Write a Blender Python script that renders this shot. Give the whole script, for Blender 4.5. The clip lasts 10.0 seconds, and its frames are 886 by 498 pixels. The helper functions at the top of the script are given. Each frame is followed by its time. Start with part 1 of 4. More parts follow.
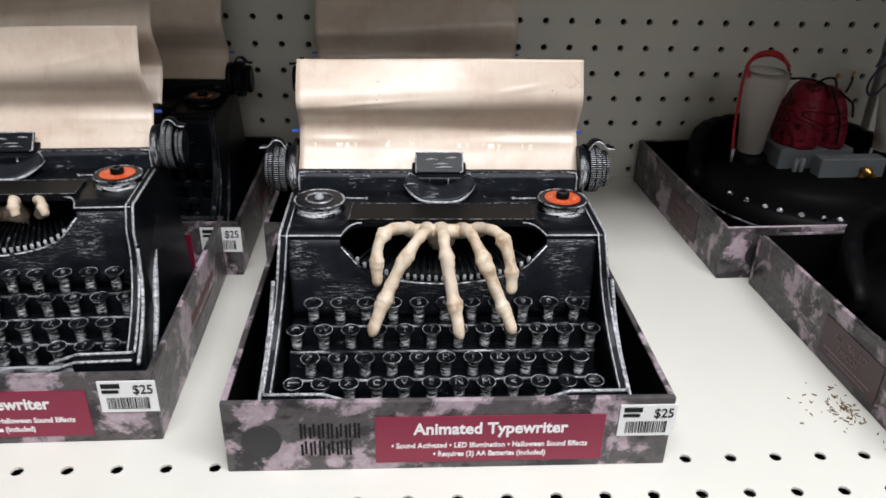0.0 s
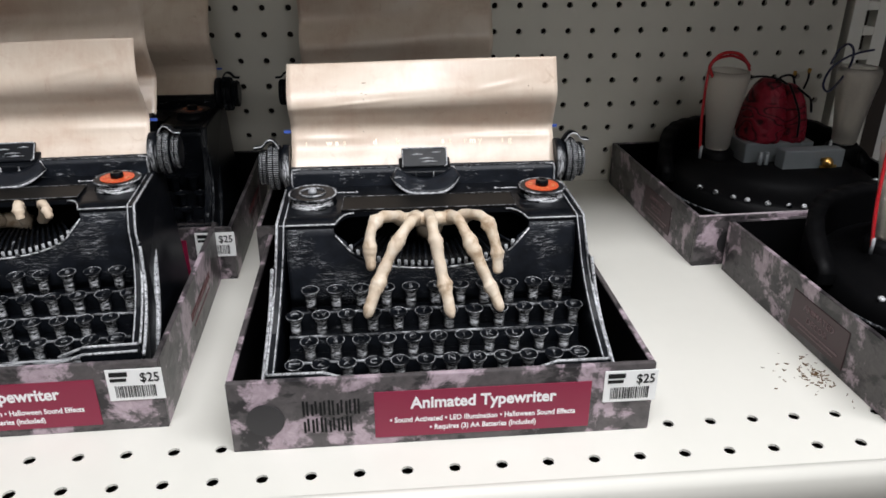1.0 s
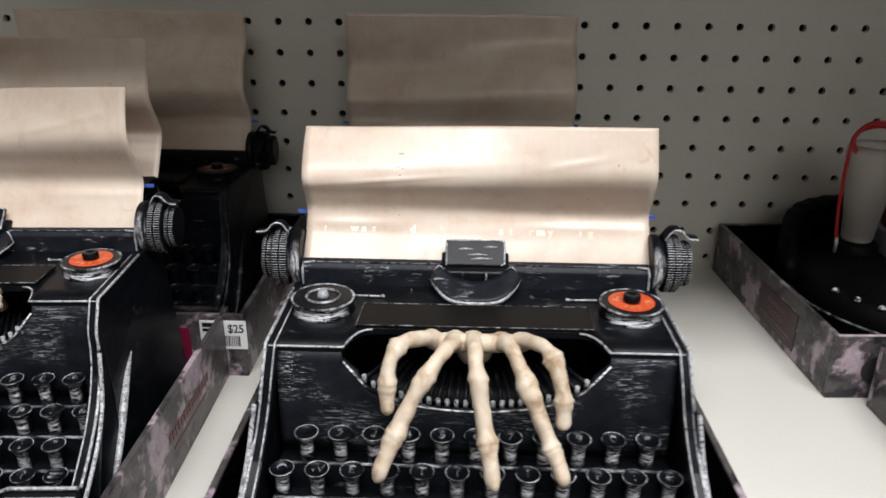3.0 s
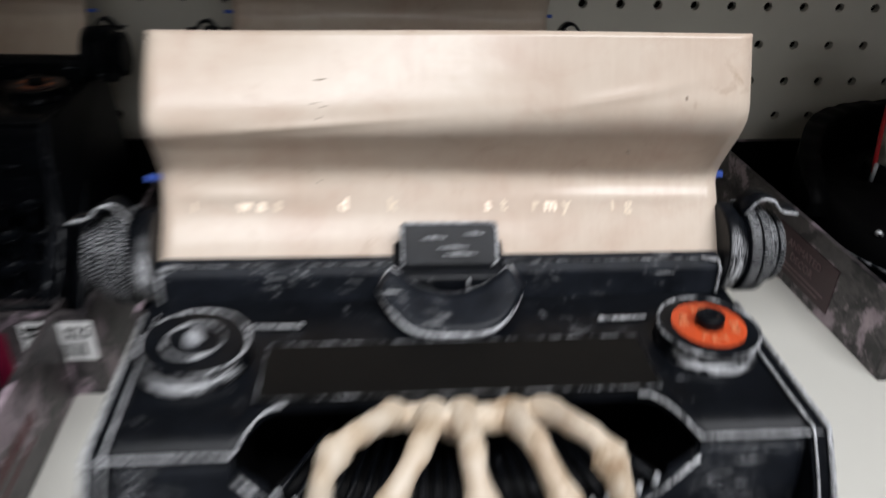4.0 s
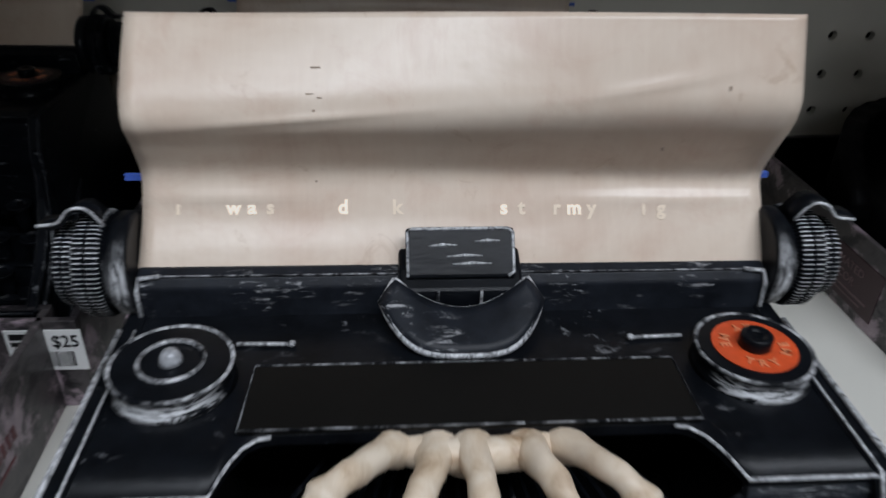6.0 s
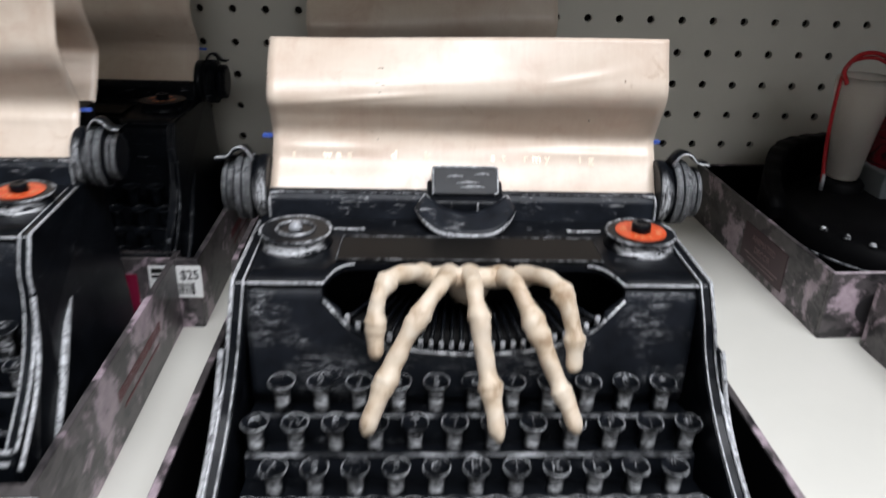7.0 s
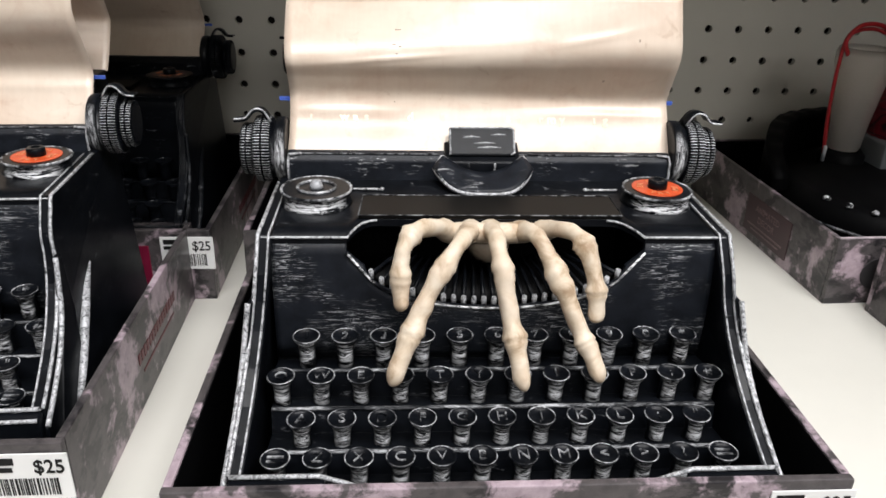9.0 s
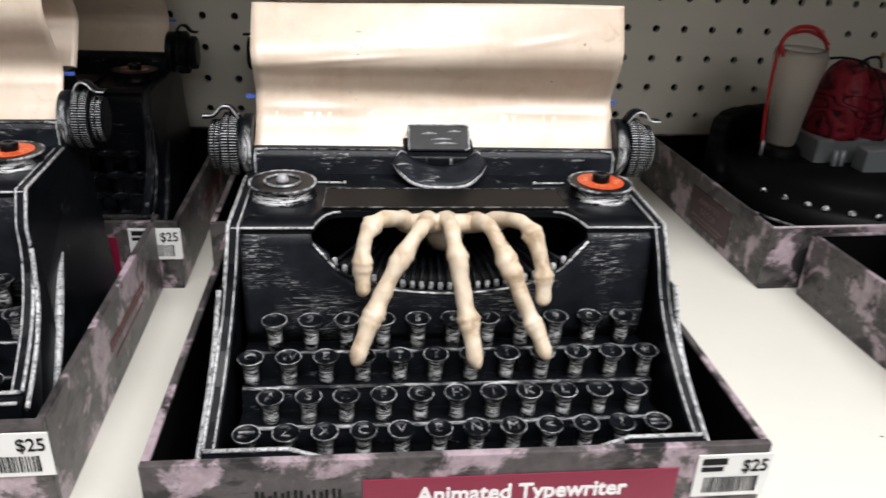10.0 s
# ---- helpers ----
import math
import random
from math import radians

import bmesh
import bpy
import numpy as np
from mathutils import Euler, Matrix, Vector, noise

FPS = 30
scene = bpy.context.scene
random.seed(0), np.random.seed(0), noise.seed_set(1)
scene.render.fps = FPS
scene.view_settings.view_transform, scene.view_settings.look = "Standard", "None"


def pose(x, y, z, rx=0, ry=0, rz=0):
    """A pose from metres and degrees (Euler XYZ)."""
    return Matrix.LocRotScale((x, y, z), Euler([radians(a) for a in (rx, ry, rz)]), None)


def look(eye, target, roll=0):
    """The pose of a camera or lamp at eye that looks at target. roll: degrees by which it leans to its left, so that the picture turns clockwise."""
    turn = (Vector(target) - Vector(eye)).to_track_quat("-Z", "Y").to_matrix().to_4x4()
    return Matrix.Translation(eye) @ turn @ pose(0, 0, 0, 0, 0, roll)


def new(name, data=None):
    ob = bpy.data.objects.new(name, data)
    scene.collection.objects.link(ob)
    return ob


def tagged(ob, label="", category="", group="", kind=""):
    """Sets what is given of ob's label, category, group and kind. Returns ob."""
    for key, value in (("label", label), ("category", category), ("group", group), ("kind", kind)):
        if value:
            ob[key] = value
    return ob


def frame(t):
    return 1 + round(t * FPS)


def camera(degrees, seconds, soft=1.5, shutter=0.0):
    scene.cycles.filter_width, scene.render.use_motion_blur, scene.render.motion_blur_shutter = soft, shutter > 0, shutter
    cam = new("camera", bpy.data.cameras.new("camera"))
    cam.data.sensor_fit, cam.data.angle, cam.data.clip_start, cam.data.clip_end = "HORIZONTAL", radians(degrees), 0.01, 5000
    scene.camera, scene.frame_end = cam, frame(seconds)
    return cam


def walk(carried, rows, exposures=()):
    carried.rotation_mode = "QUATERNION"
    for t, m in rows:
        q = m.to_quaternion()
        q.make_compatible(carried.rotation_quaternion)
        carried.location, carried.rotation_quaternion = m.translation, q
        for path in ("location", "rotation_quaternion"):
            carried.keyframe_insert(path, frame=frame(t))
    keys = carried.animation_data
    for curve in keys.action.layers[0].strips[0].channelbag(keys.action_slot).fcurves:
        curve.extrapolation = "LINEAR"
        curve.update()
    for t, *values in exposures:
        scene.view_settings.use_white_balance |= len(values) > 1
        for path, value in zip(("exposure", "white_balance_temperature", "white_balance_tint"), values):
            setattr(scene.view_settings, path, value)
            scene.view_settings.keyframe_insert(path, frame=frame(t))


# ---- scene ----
cam = camera(61.0, 10.0, 1.6, 0.6)
PATH = [
    (0, (-0.004, 0.061, 0.295), (0.11, 1.836, -0.619), 1.5),
    (0.5, (-0.012, 0.035, 0.288), (0.13, 1.84, -0.562), -0.1),
    (1, (-0.011, 0.027, 0.282), (0.156, 1.834, -0.559), 0.1),
    (1.5, (0.009, 0.067, 0.27), (0.051, 1.863, -0.609), 0.8),
    (2, (0.031, 0.11, 0.261), (-0.028, 1.888, -0.653), -0.2),
    (2.5, (0.045, 0.132, 0.261), (-0.091, 1.958, -0.543), 0.8),
    (2.7, (0.035, 0.14, 0.274), (-0.074, 1.996, -0.464), 0.8),
    (3.8, (-0.019, 0.257, 0.246), (0.129, 2.034, -0.658), 1.7),
    (4, (-0.004, 0.307, 0.243), (0.192, 2.021, -0.768), 2.4),
    (4.5, (0.019, 0.371, 0.22), (0.249, 2.093, -0.771), 1.2),
    (5, (0.017, 0.39, 0.22), (0.208, 2.065, -0.856), 1.5),
    (5.5, (0.009, 0.372, 0.223), (0.146, 2.058, -0.844), 1.4),
    (5.7, (0.003, 0.358, 0.226), (0.159, 2.047, -0.833), 2.0),
    (6.8, (-0.002, 0.217, 0.25), (0.096, 2.023, -0.604), 1.6),
    (7, (-0.006, 0.185, 0.24), (0.094, 2.001, -0.592), 1.9),
    (7.5, (-0.018, 0.154, 0.235), (0.064, 1.978, -0.581), 2.0),
    (8, (-0.02, 0.162, 0.239), (0.087, 1.998, -0.547), 2.0),
    (8.5, (-0.021, 0.171, 0.225), (0.063, 2.002, -0.575), 1.4),
    (9, (-0.019, 0.176, 0.226), (0.109, 1.986, -0.614), 1.7),
    (9.5, (-0.022, 0.165, 0.224), (0.124, 1.981, -0.603), 1.1),
    (10, (-0.019, 0.155, 0.235), (0.208, 1.947, -0.623), 2.8),
]
EXPOSURES = [(0, -0.15, 6500, 10), (2, -0.15, 6500, 10), (2.7, -0.05, 6650, 10), (3.8, -0.3, 6500, 10), (4, -0.4, 6450, 10), (4.5, -0.8, 6300, 10), (5.7, -1.0, 6000, 8), (6.8, -0.2, 6300, 10), (7.5, 0.0, 6400, 10), (8.5, 0.05, 6650, 10), (10, 0.1, 6800, 10)]
walk(cam, [(t, look(eye, target, roll)) for t, eye, target, roll in PATH], EXPOSURES)

# ---- world and light ----
world = bpy.data.worlds.new("store_air")
scene.world = world
world.use_nodes = True
world.node_tree.nodes["Background"].inputs[0].default_value = (0.9, 0.95, 1.0, 1)
world.node_tree.nodes["Background"].inputs[1].default_value = 0.02

CEILING = 1.75
FLOOR = -1.15


def tube_lamp(x, y, watts):
    data = bpy.data.lights.new("tube_light", "AREA")
    data.shape, data.size, data.size_y, data.energy, data.color = "RECTANGLE", 2.2, 0.4, watts, (0.99, 1.0, 1.04)
    ob = new("tube_light", data)
    ob.matrix_world = pose(x, y, CEILING - 0.09)
    return ob


tube_lamp(0.50, -0.36, 69)
tube_lamp(0.50, -2.40, 23)
tube_lamp(0.50, -4.60, 38)


# ---- materials ----
def material(name):
    m = bpy.data.materials.new(name)
    m.use_nodes = True
    t = m.node_tree
    return m, t, t.nodes["Principled BSDF"]


def node(t, kind, **inputs):
    n = t.nodes.new(kind)
    for k, v in inputs.items():
        n.inputs[k.replace("_", " ")].default_value = v
    return n


def coords(t, scale, shift=0.0):
    """Object coordinates, moved by each object's own random number."""
    c = t.nodes.new("ShaderNodeTexCoord")
    m = t.nodes.new("ShaderNodeMapping")
    m.inputs["Scale"].default_value = scale
    t.links.new(c.outputs["Object"], m.inputs["Vector"])
    if shift:
        info = t.nodes.new("ShaderNodeObjectInfo")
        mul = t.nodes.new("ShaderNodeMath")
        mul.operation = "MULTIPLY"
        mul.inputs[1].default_value = shift
        t.links.new(info.outputs["Random"], mul.inputs[0])
        t.links.new(mul.outputs[0], m.inputs["Location"])
    return m.outputs["Vector"]


def noise_of(t, vec, scale, detail=4.0, rough=0.6, warp=0.0):
    n = node(t, "ShaderNodeTexNoise", Scale=scale, Detail=detail, Roughness=rough, Distortion=warp)
    t.links.new(vec, n.inputs["Vector"])
    return n.outputs["Fac"]


def ramp(t, fac, stops):
    r = t.nodes.new("ShaderNodeValToRGB")
    e = r.color_ramp.elements
    while len(e) < len(stops):
        e.new(0.5)
    for el, (p, c) in zip(e, stops):
        el.position = p
        el.color = (c, c, c, 1) if isinstance(c, (int, float)) else (*c, 1)
    t.links.new(fac, r.inputs["Fac"])
    return r.outputs["Color"]


def blend(t, fac, a, b, mode="MIX"):
    n = t.nodes.new("ShaderNodeMix")
    n.data_type, n.blend_type = "RGBA", mode
    for sock, v in ((n.inputs[0], fac), (n.inputs[6], a), (n.inputs[7], b)):
        if isinstance(v, bpy.types.NodeSocket):
            t.links.new(v, sock)
        elif isinstance(v, (int, float)):
            sock.default_value = v
        else:
            sock.default_value = (*v, 1)
    return n.outputs[2]


def bump(t, bsdf, fac, strength, distance=0.0005):
    b = t.nodes.new("ShaderNodeBump")
    b.inputs["Strength"].default_value = strength
    b.inputs["Distance"].default_value = distance
    t.links.new(fac, b.inputs["Height"])
    t.links.new(b.outputs["Normal"], bsdf.inputs["Normal"])


def drybrushed(name, stretch, low, high, patch_low=0.35, patch_high=0.6, rough=0.4, facing=False, reach=(0.55, 0.92), warp=0.6, silver=(0.72, 0.73, 0.75), patch=38, tone=1.0, gloss=0.13):
    """Black plastic with silver paint dragged over it in strokes; facing: strokes only where a brush from the front reached."""
    m, t, p = material(name)
    strokes = noise_of(t, coords(t, stretch, 3.0), 1.0, 6.0, 0.7, warp)
    patches = noise_of(t, coords(t, (patch,) * 3, 5.0), 1.0, 3.0, 0.55)
    a = ramp(t, strokes, [(low, 0.0), (high, 1.0)])
    b = ramp(t, patches, [(patch_low, 0.0), (patch_high, 1.0)])
    mask = blend(t, 1.0, a, b, "MULTIPLY")
    if facing:
        c = t.nodes.new("ShaderNodeTexCoord")
        sep = t.nodes.new("ShaderNodeSeparateXYZ")
        t.links.new(c.outputs["Normal"], sep.inputs[0])
        turn = t.nodes.new("ShaderNodeMath")
        turn.operation = "MULTIPLY"
        turn.inputs[1].default_value = -1.0
        t.links.new(sep.outputs["Y"], turn.inputs[0])
        mask = blend(t, 1.0, mask, ramp(t, turn.outputs[0], [(reach[0], 0.0), (reach[1], 1.0)]), "MULTIPLY")
    grime = ramp(t, noise_of(t, coords(t, (90, 90, 90), 1.0), 1.0, 6.0, 0.7), [(0.3, 0.0), (0.7, 1.0)])
    dark = blend(t, grime, tuple(tone * c for c in (0.0020, 0.0024, 0.0033)), tuple(tone * c for c in (0.0062, 0.0074, 0.0100)))
    t.links.new(blend(t, mask, dark, silver), p.inputs["Base Color"])
    metal = t.nodes.new("ShaderNodeMath")
    metal.operation = "MULTIPLY"
    metal.inputs[1].default_value = 0.2
    t.links.new(mask, metal.inputs[0])
    t.links.new(metal.outputs[0], p.inputs["Metallic"])
    t.links.new(blend(t, mask, (rough,) * 3, (0.42,) * 3), p.inputs["Roughness"])
    p.inputs["Specular IOR Level"].default_value = gloss
    bump(t, p, strokes, 0.25, 0.0004)
    return m


BLACK = drybrushed("black_plastic_brushed_with_silver", (110, 500, 1300), 0.55, 0.65, 0.46, 0.62, patch=30, warp=1.8, silver=(0.62, 0.63, 0.65), tone=2.0, gloss=0.2)
MARKED = drybrushed("black_plastic_with_few_silver_marks", (160, 500, 900), 0.55, 0.68, 0.52, 0.66, patch=45, tone=2.4, gloss=0.2)
PLAIN_BLACK = drybrushed("black_plastic", (140, 200, 420), 0.60, 0.74, 0.50, 0.68, rough=0.30, silver=(0.3, 0.31, 0.33))
WORN = drybrushed("silver_worn_edge", (330, 330, 300), 0.34, 0.58, 0.18, 0.40, patch=70, warp=1.8, silver=(0.60, 0.61, 0.63))
KEY_RIM = drybrushed("key_ring_rubbed_with_silver", (420, 420, 420), 0.36, 0.58, 0.38, 0.58, silver=(0.56, 0.57, 0.59), patch=120)
STEP = drybrushed("step_edge_rubbed_with_silver", (130, 600, 600), 0.42, 0.60, 0.36, 0.58, patch=60, warp=1.4, silver=(0.52, 0.53, 0.55))
STREAK = drybrushed("silver_streaked_end", (1100, 150, 150), 0.42, 0.62, 0.25, 0.5, facing=True, patch=60)
RIM = drybrushed("silver_rubbed_rim", (260, 260, 260), 0.44, 0.62, 0.30, 0.55, silver=(0.42, 0.43, 0.45), patch=90)
STROKED = drybrushed("silver_stroked_plastic", (130, 130, 850), 0.46, 0.56, 0.24, 0.44, facing=True, patch=90, reach=(0.36, 0.86), warp=0.9, silver=(0.80, 0.81, 0.83))
STROKED_RAIL = drybrushed("silver_rubbed_rail", (60, 500, 700), 0.42, 0.58, 0.22, 0.46, patch=50, silver=(0.5, 0.51, 0.53))
RIDGE = drybrushed("silver_touched_ridge", (170, 420, 420), 0.42, 0.54, 0.36, 0.50, patch=75, warp=1.0, silver=(0.82, 0.83, 0.85))


# Darker copy of the silver rim; the back row's shade is in its colour.
SHADED_RIM = drybrushed("shaded_silver_rim", (260, 260, 260), 0.52, 0.70, 0.40, 0.65, silver=(0.16, 0.165, 0.175), patch=90)


def plain(name, colour, rough=0.5, metal=0.0, vary=0.15, scale=60.0, bumpy=0.0):
    m, t, p = material(name)
    n = noise_of(t, coords(t, (scale,) * 3, 2.0), 1.0, 5.0)
    n2 = noise_of(t, coords(t, (scale * 0.12,) * 3, 2.0), 1.0, 3.0)
    a = tuple(max(c * (1 - vary), 0) for c in colour)
    b = tuple(min(c * (1 + vary), 1) for c in colour)
    both = blend(t, 0.5, ramp(t, n, [(0.3, 0.0), (0.7, 1.0)]), ramp(t, n2, [(0.3, 0.0), (0.7, 1.0)]))
    t.links.new(blend(t, both, a, b), p.inputs["Base Color"])
    p.inputs["Roughness"].default_value = rough
    p.inputs["Metallic"].default_value = metal
    if max(colour) < 0.02:
        p.inputs["Specular IOR Level"].default_value = 0.08
    if bumpy:
        bump(t, p, n, bumpy)
    return m


SHELF = plain("cream_painted_steel_shelf", (0.70, 0.685, 0.625), 0.32, 0, 0.03, 30)
PEG = plain("cream_painted_pegboard", (0.60, 0.575, 0.505), 0.45, 0, 0.04, 40)
PANEL = plain("brown_shade_panel", (0.12, 0.10, 0.085), 0.6)
# Dark colour for sheets that stand in for shade inside holes and slots.
DARK = plain("gap_shade", (0.03, 0.022, 0.018), 0.9)
ORANGE = plain("orange_print", (0.56, 0.075, 0.02), 0.4, 0, 0.3, 260)
PALE_ORANGE = plain("pale_orange_print", (0.70, 0.24, 0.11), 0.4)
SILVER = plain("silver_paint", (0.36, 0.37, 0.39), 0.4, 0.2, 0.5, 700)
WHITE = plain("white_print", (0.8, 0.8, 0.8), 0.5, 0, 0.02)
MAROON = plain("maroon_print", (0.23, 0.012, 0.045), 0.38, 0, 0.06, 20)
DULL_RED = plain("dull_red_ink", (0.11, 0.025, 0.03), 0.45, 0, 0.2, 200)
# White and red prints darkened in colour to stand for shade.
SHADED_WHITE = plain("shaded_white_print", (0.15, 0.095, 0.10), 0.45, 0, 0.3, 300)
SHADED_RED = plain("shaded_red_print", (0.048, 0.022, 0.026), 0.4, 0, 0.15, 60)
PALE_EDGE = plain("rubbed_lilac_card_edge", (0.42, 0.36, 0.385), 0.4, 0, 0.6, 240)
INK = plain("black_ink", (0.015, 0.015, 0.015), 0.5, 0, 0.05)
DIM_INK = plain("dark_grey_ink", (0.03, 0.028, 0.03), 0.5, 0, 0.1)
TAG = plain("white_price_sticker", (0.78, 0.78, 0.77), 0.45, 0, 0.02)
CARD = plain("black_card", (0.0028, 0.0028, 0.0032), 0.5, 0, 0.2, 100)
STRIP = plain("satin_black_strip", (0.0060, 0.0058, 0.0055), 0.36, 0, 0.15, 150)
GREY = plain("grey_plastic", (0.17, 0.185, 0.195), 0.35, 0.1, 0.08, 80)
BRASS = plain("brass", (0.55, 0.32, 0.09), 0.3, 0.9, 0.15, 200)


def folded_rubber():
    """Dark red rubber crossed by near-black winding lines."""
    m, t, p = material("red_rubber")
    winding = noise_of(t, coords(t, (24, 24, 46), 2.0), 1.0, 1.0, 0.4, 0.6)
    lines = ramp(t, winding, [(0.33, 1.0), (0.36, 0.0), (0.39, 1.0), (0.46, 1.0), (0.49, 0.0), (0.52, 1.0), (0.59, 1.0), (0.62, 0.0), (0.65, 1.0)])
    fine = ramp(t, noise_of(t, coords(t, (120, 120, 120), 2.0), 1.0, 5.0), [(0.3, (0.17, 0.007, 0.018)), (0.7, (0.27, 0.012, 0.028))])
    t.links.new(blend(t, lines, (0.016, 0.002, 0.004), fine), p.inputs["Base Color"])
    p.inputs["Roughness"].default_value = 0.5
    p.inputs["Specular IOR Level"].default_value = 0.3
    bump(t, p, lines, 0.5, 0.0015)
    return m


BRAIN = folded_rubber()
RED_WIRE = plain("red_cable", (0.42, 0.012, 0.018), 0.35)
BLUE_WIRE = plain("blue_black_cable", (0.016, 0.018, 0.05), 0.35)
BLUE = plain("blue_tape", (0.07, 0.14, 0.55), 0.45)
WIRE = plain("black_cable", (0.012, 0.011, 0.012), 0.35)
SPECK = plain("brown_ink_speck", (0.33, 0.25, 0.19), 0.5)
CRUMB = plain("brown_crumbs", (0.13, 0.075, 0.03), 0.9, 0, 0.4, 400)
FLOOR_TILE = plain("pale_vinyl_floor", (0.34, 0.33, 0.31), 0.4, 0, 0.1, 6)
WALL = plain("grey_store_wall", (0.22, 0.21, 0.2), 0.7)
CEIL = plain("white_ceiling_tile", (0.75, 0.75, 0.73), 0.8)


def card_print():
    """Smoky charcoal, grey and lilac print on a card tray."""
    m, t, p = material("smoky_printed_card")
    v = coords(t, (1, 1, 1), 2.0)
    clouds = noise_of(t, v, 30.0, 7.0, 0.66, 0.25)
    other = noise_of(t, coords(t, (1.0, 1.0, 1.6), 4.0), 36.0, 7.0, 0.68, 0.3)
    fine = noise_of(t, v, 160.0, 5.0, 0.7, 0.4)
    grey = ramp(t, fine, [(0.3, (0.050, 0.045, 0.046)), (0.7, (0.100, 0.088, 0.090))])
    dark = blend(t, ramp(t, other, [(0.50, 0.0), (0.57, 1.0)]), grey, (0.018, 0.016, 0.018))
    pale = ramp(t, fine, [(0.3, (0.27, 0.205, 0.235)), (0.7, (0.48, 0.385, 0.43))])
    t.links.new(blend(t, ramp(t, clouds, [(0.515, 0.0), (0.575, 1.0)]), dark, pale), p.inputs["Base Color"])
    p.inputs["Roughness"].default_value = 0.36
    return m


PRINT = card_print()


def aged_paper():
    """Tan parchment with darker blotches and a low sheen."""
    m, t, p = material("tan_parchment")
    v = coords(t, (1, 1, 1), 0.7)
    cloud = noise_of(t, v, 26.0, 4.0, 0.6, 0.4)
    spots = noise_of(t, v, 85.0, 5.0, 0.65, 0.8)
    fibre = noise_of(t, coords(t, (500, 60, 60)), 1.0, 3.0)
    col = ramp(t, cloud, [(0.3, (0.575, 0.445, 0.35)), (0.5, (0.64, 0.53, 0.43)), (0.72, (0.69, 0.59, 0.49))])
    col = blend(t, ramp(t, spots, [(0.63, 0.0), (0.76, 0.6)]), col, (0.40, 0.27, 0.18))
    stain = noise_of(t, v, 46.0, 5.0, 0.7, 1.0)
    col = blend(t, ramp(t, stain, [(0.52, 0.0), (0.74, 0.42)]), col, (0.50, 0.33, 0.25))
    col = blend(t, ramp(t, fibre, [(0.4, 0.0), (0.7, 0.12)]), col, (0.8, 0.7, 0.58))
    t.links.new(col, p.inputs["Base Color"])
    p.inputs["Roughness"].default_value = 0.3
    p.inputs["Specular IOR Level"].default_value = 0.45
    bump(t, p, cloud, 0.25, 0.002)
    return m


PAPER = aged_paper()


def bone_material():
    m, t, p = material("aged_bone_plastic")
    n = noise_of(t, coords(t, (110, 110, 110)), 1.0, 5.0, 0.6, 0.5)
    big = noise_of(t, coords(t, (30, 30, 30)), 1.0, 3.0)
    col = ramp(t, n, [(0.30, (0.34, 0.23, 0.14)), (0.44, (0.57, 0.455, 0.33)), (0.62, (0.69, 0.60, 0.485))])
    t.links.new(blend(t, ramp(t, big, [(0.4, 0.0), (0.7, 0.8)]), col, (0.62, 0.51, 0.395)), p.inputs["Base Color"])
    p.inputs["Roughness"].default_value = 0.5
    bump(t, p, n, 0.3, 0.0006)
    return m


BONE = bone_material()


def frosted():
    m, t, p = material("frosted_clear_plastic")
    p.inputs["Base Color"].default_value = (0.93, 0.89, 0.84, 1)
    p.inputs["Roughness"].default_value = 0.28
    p.inputs["Transmission Weight"].default_value = 0.82
    p.inputs["IOR"].default_value = 1.2
    return m


FROST = frosted()


def lit_letters(name, glow):
    m, t, p = material(name)
    p.inputs["Base Color"].default_value = (0.66, 0.54, 0.41, 1)
    p.inputs["Emission Color"].default_value = (1.0, 0.95, 0.86, 1)
    p.inputs["Emission Strength"].default_value = glow
    return m


LIT = lit_letters("lit_letter", 0.6)
FAINT = lit_letters("faintly_lit_letter", 0.18)


# ---- mesh helpers ----
def part(name, bm, mats, parent=None, label="", smooth=False, bevel=0.0):
    """Link a bmesh (or a ready mesh) as one mesh object under parent."""
    if isinstance(bm, bpy.types.Mesh):
        me = bm
    else:
        bmesh.ops.recalc_face_normals(bm, faces=bm.faces)
        me = bpy.data.meshes.new(name)
        bm.to_mesh(me)
        bm.free()
    mats = mats if isinstance(mats, (list, tuple)) else [mats]
    if not me.materials:
        for m in mats:
            me.materials.append(m)
    if smooth:
        for p in me.polygons:
            p.use_smooth = True
    ob = new(name, me)
    if parent:
        ob.parent = parent
    if label:
        tagged(ob, label)
    if bevel:
        mod = ob.modifiers.new("soft_edges", "BEVEL")
        mod.width, mod.segments, mod.limit_method = bevel, 2, "ANGLE"
    return ob


def box(bm, x0, x1, y0, y1, z0, z1, slot=0):
    v = [bm.verts.new((x, y, z)) for x in (x0, x1) for y in (y0, y1) for z in (z0, z1)]
    for q in ((0, 1, 3, 2), (4, 6, 7, 5), (0, 4, 5, 1), (2, 3, 7, 6), (0, 2, 6, 4), (1, 5, 7, 3)):
        bm.faces.new([v[i] for i in q]).material_index = slot
    return bm


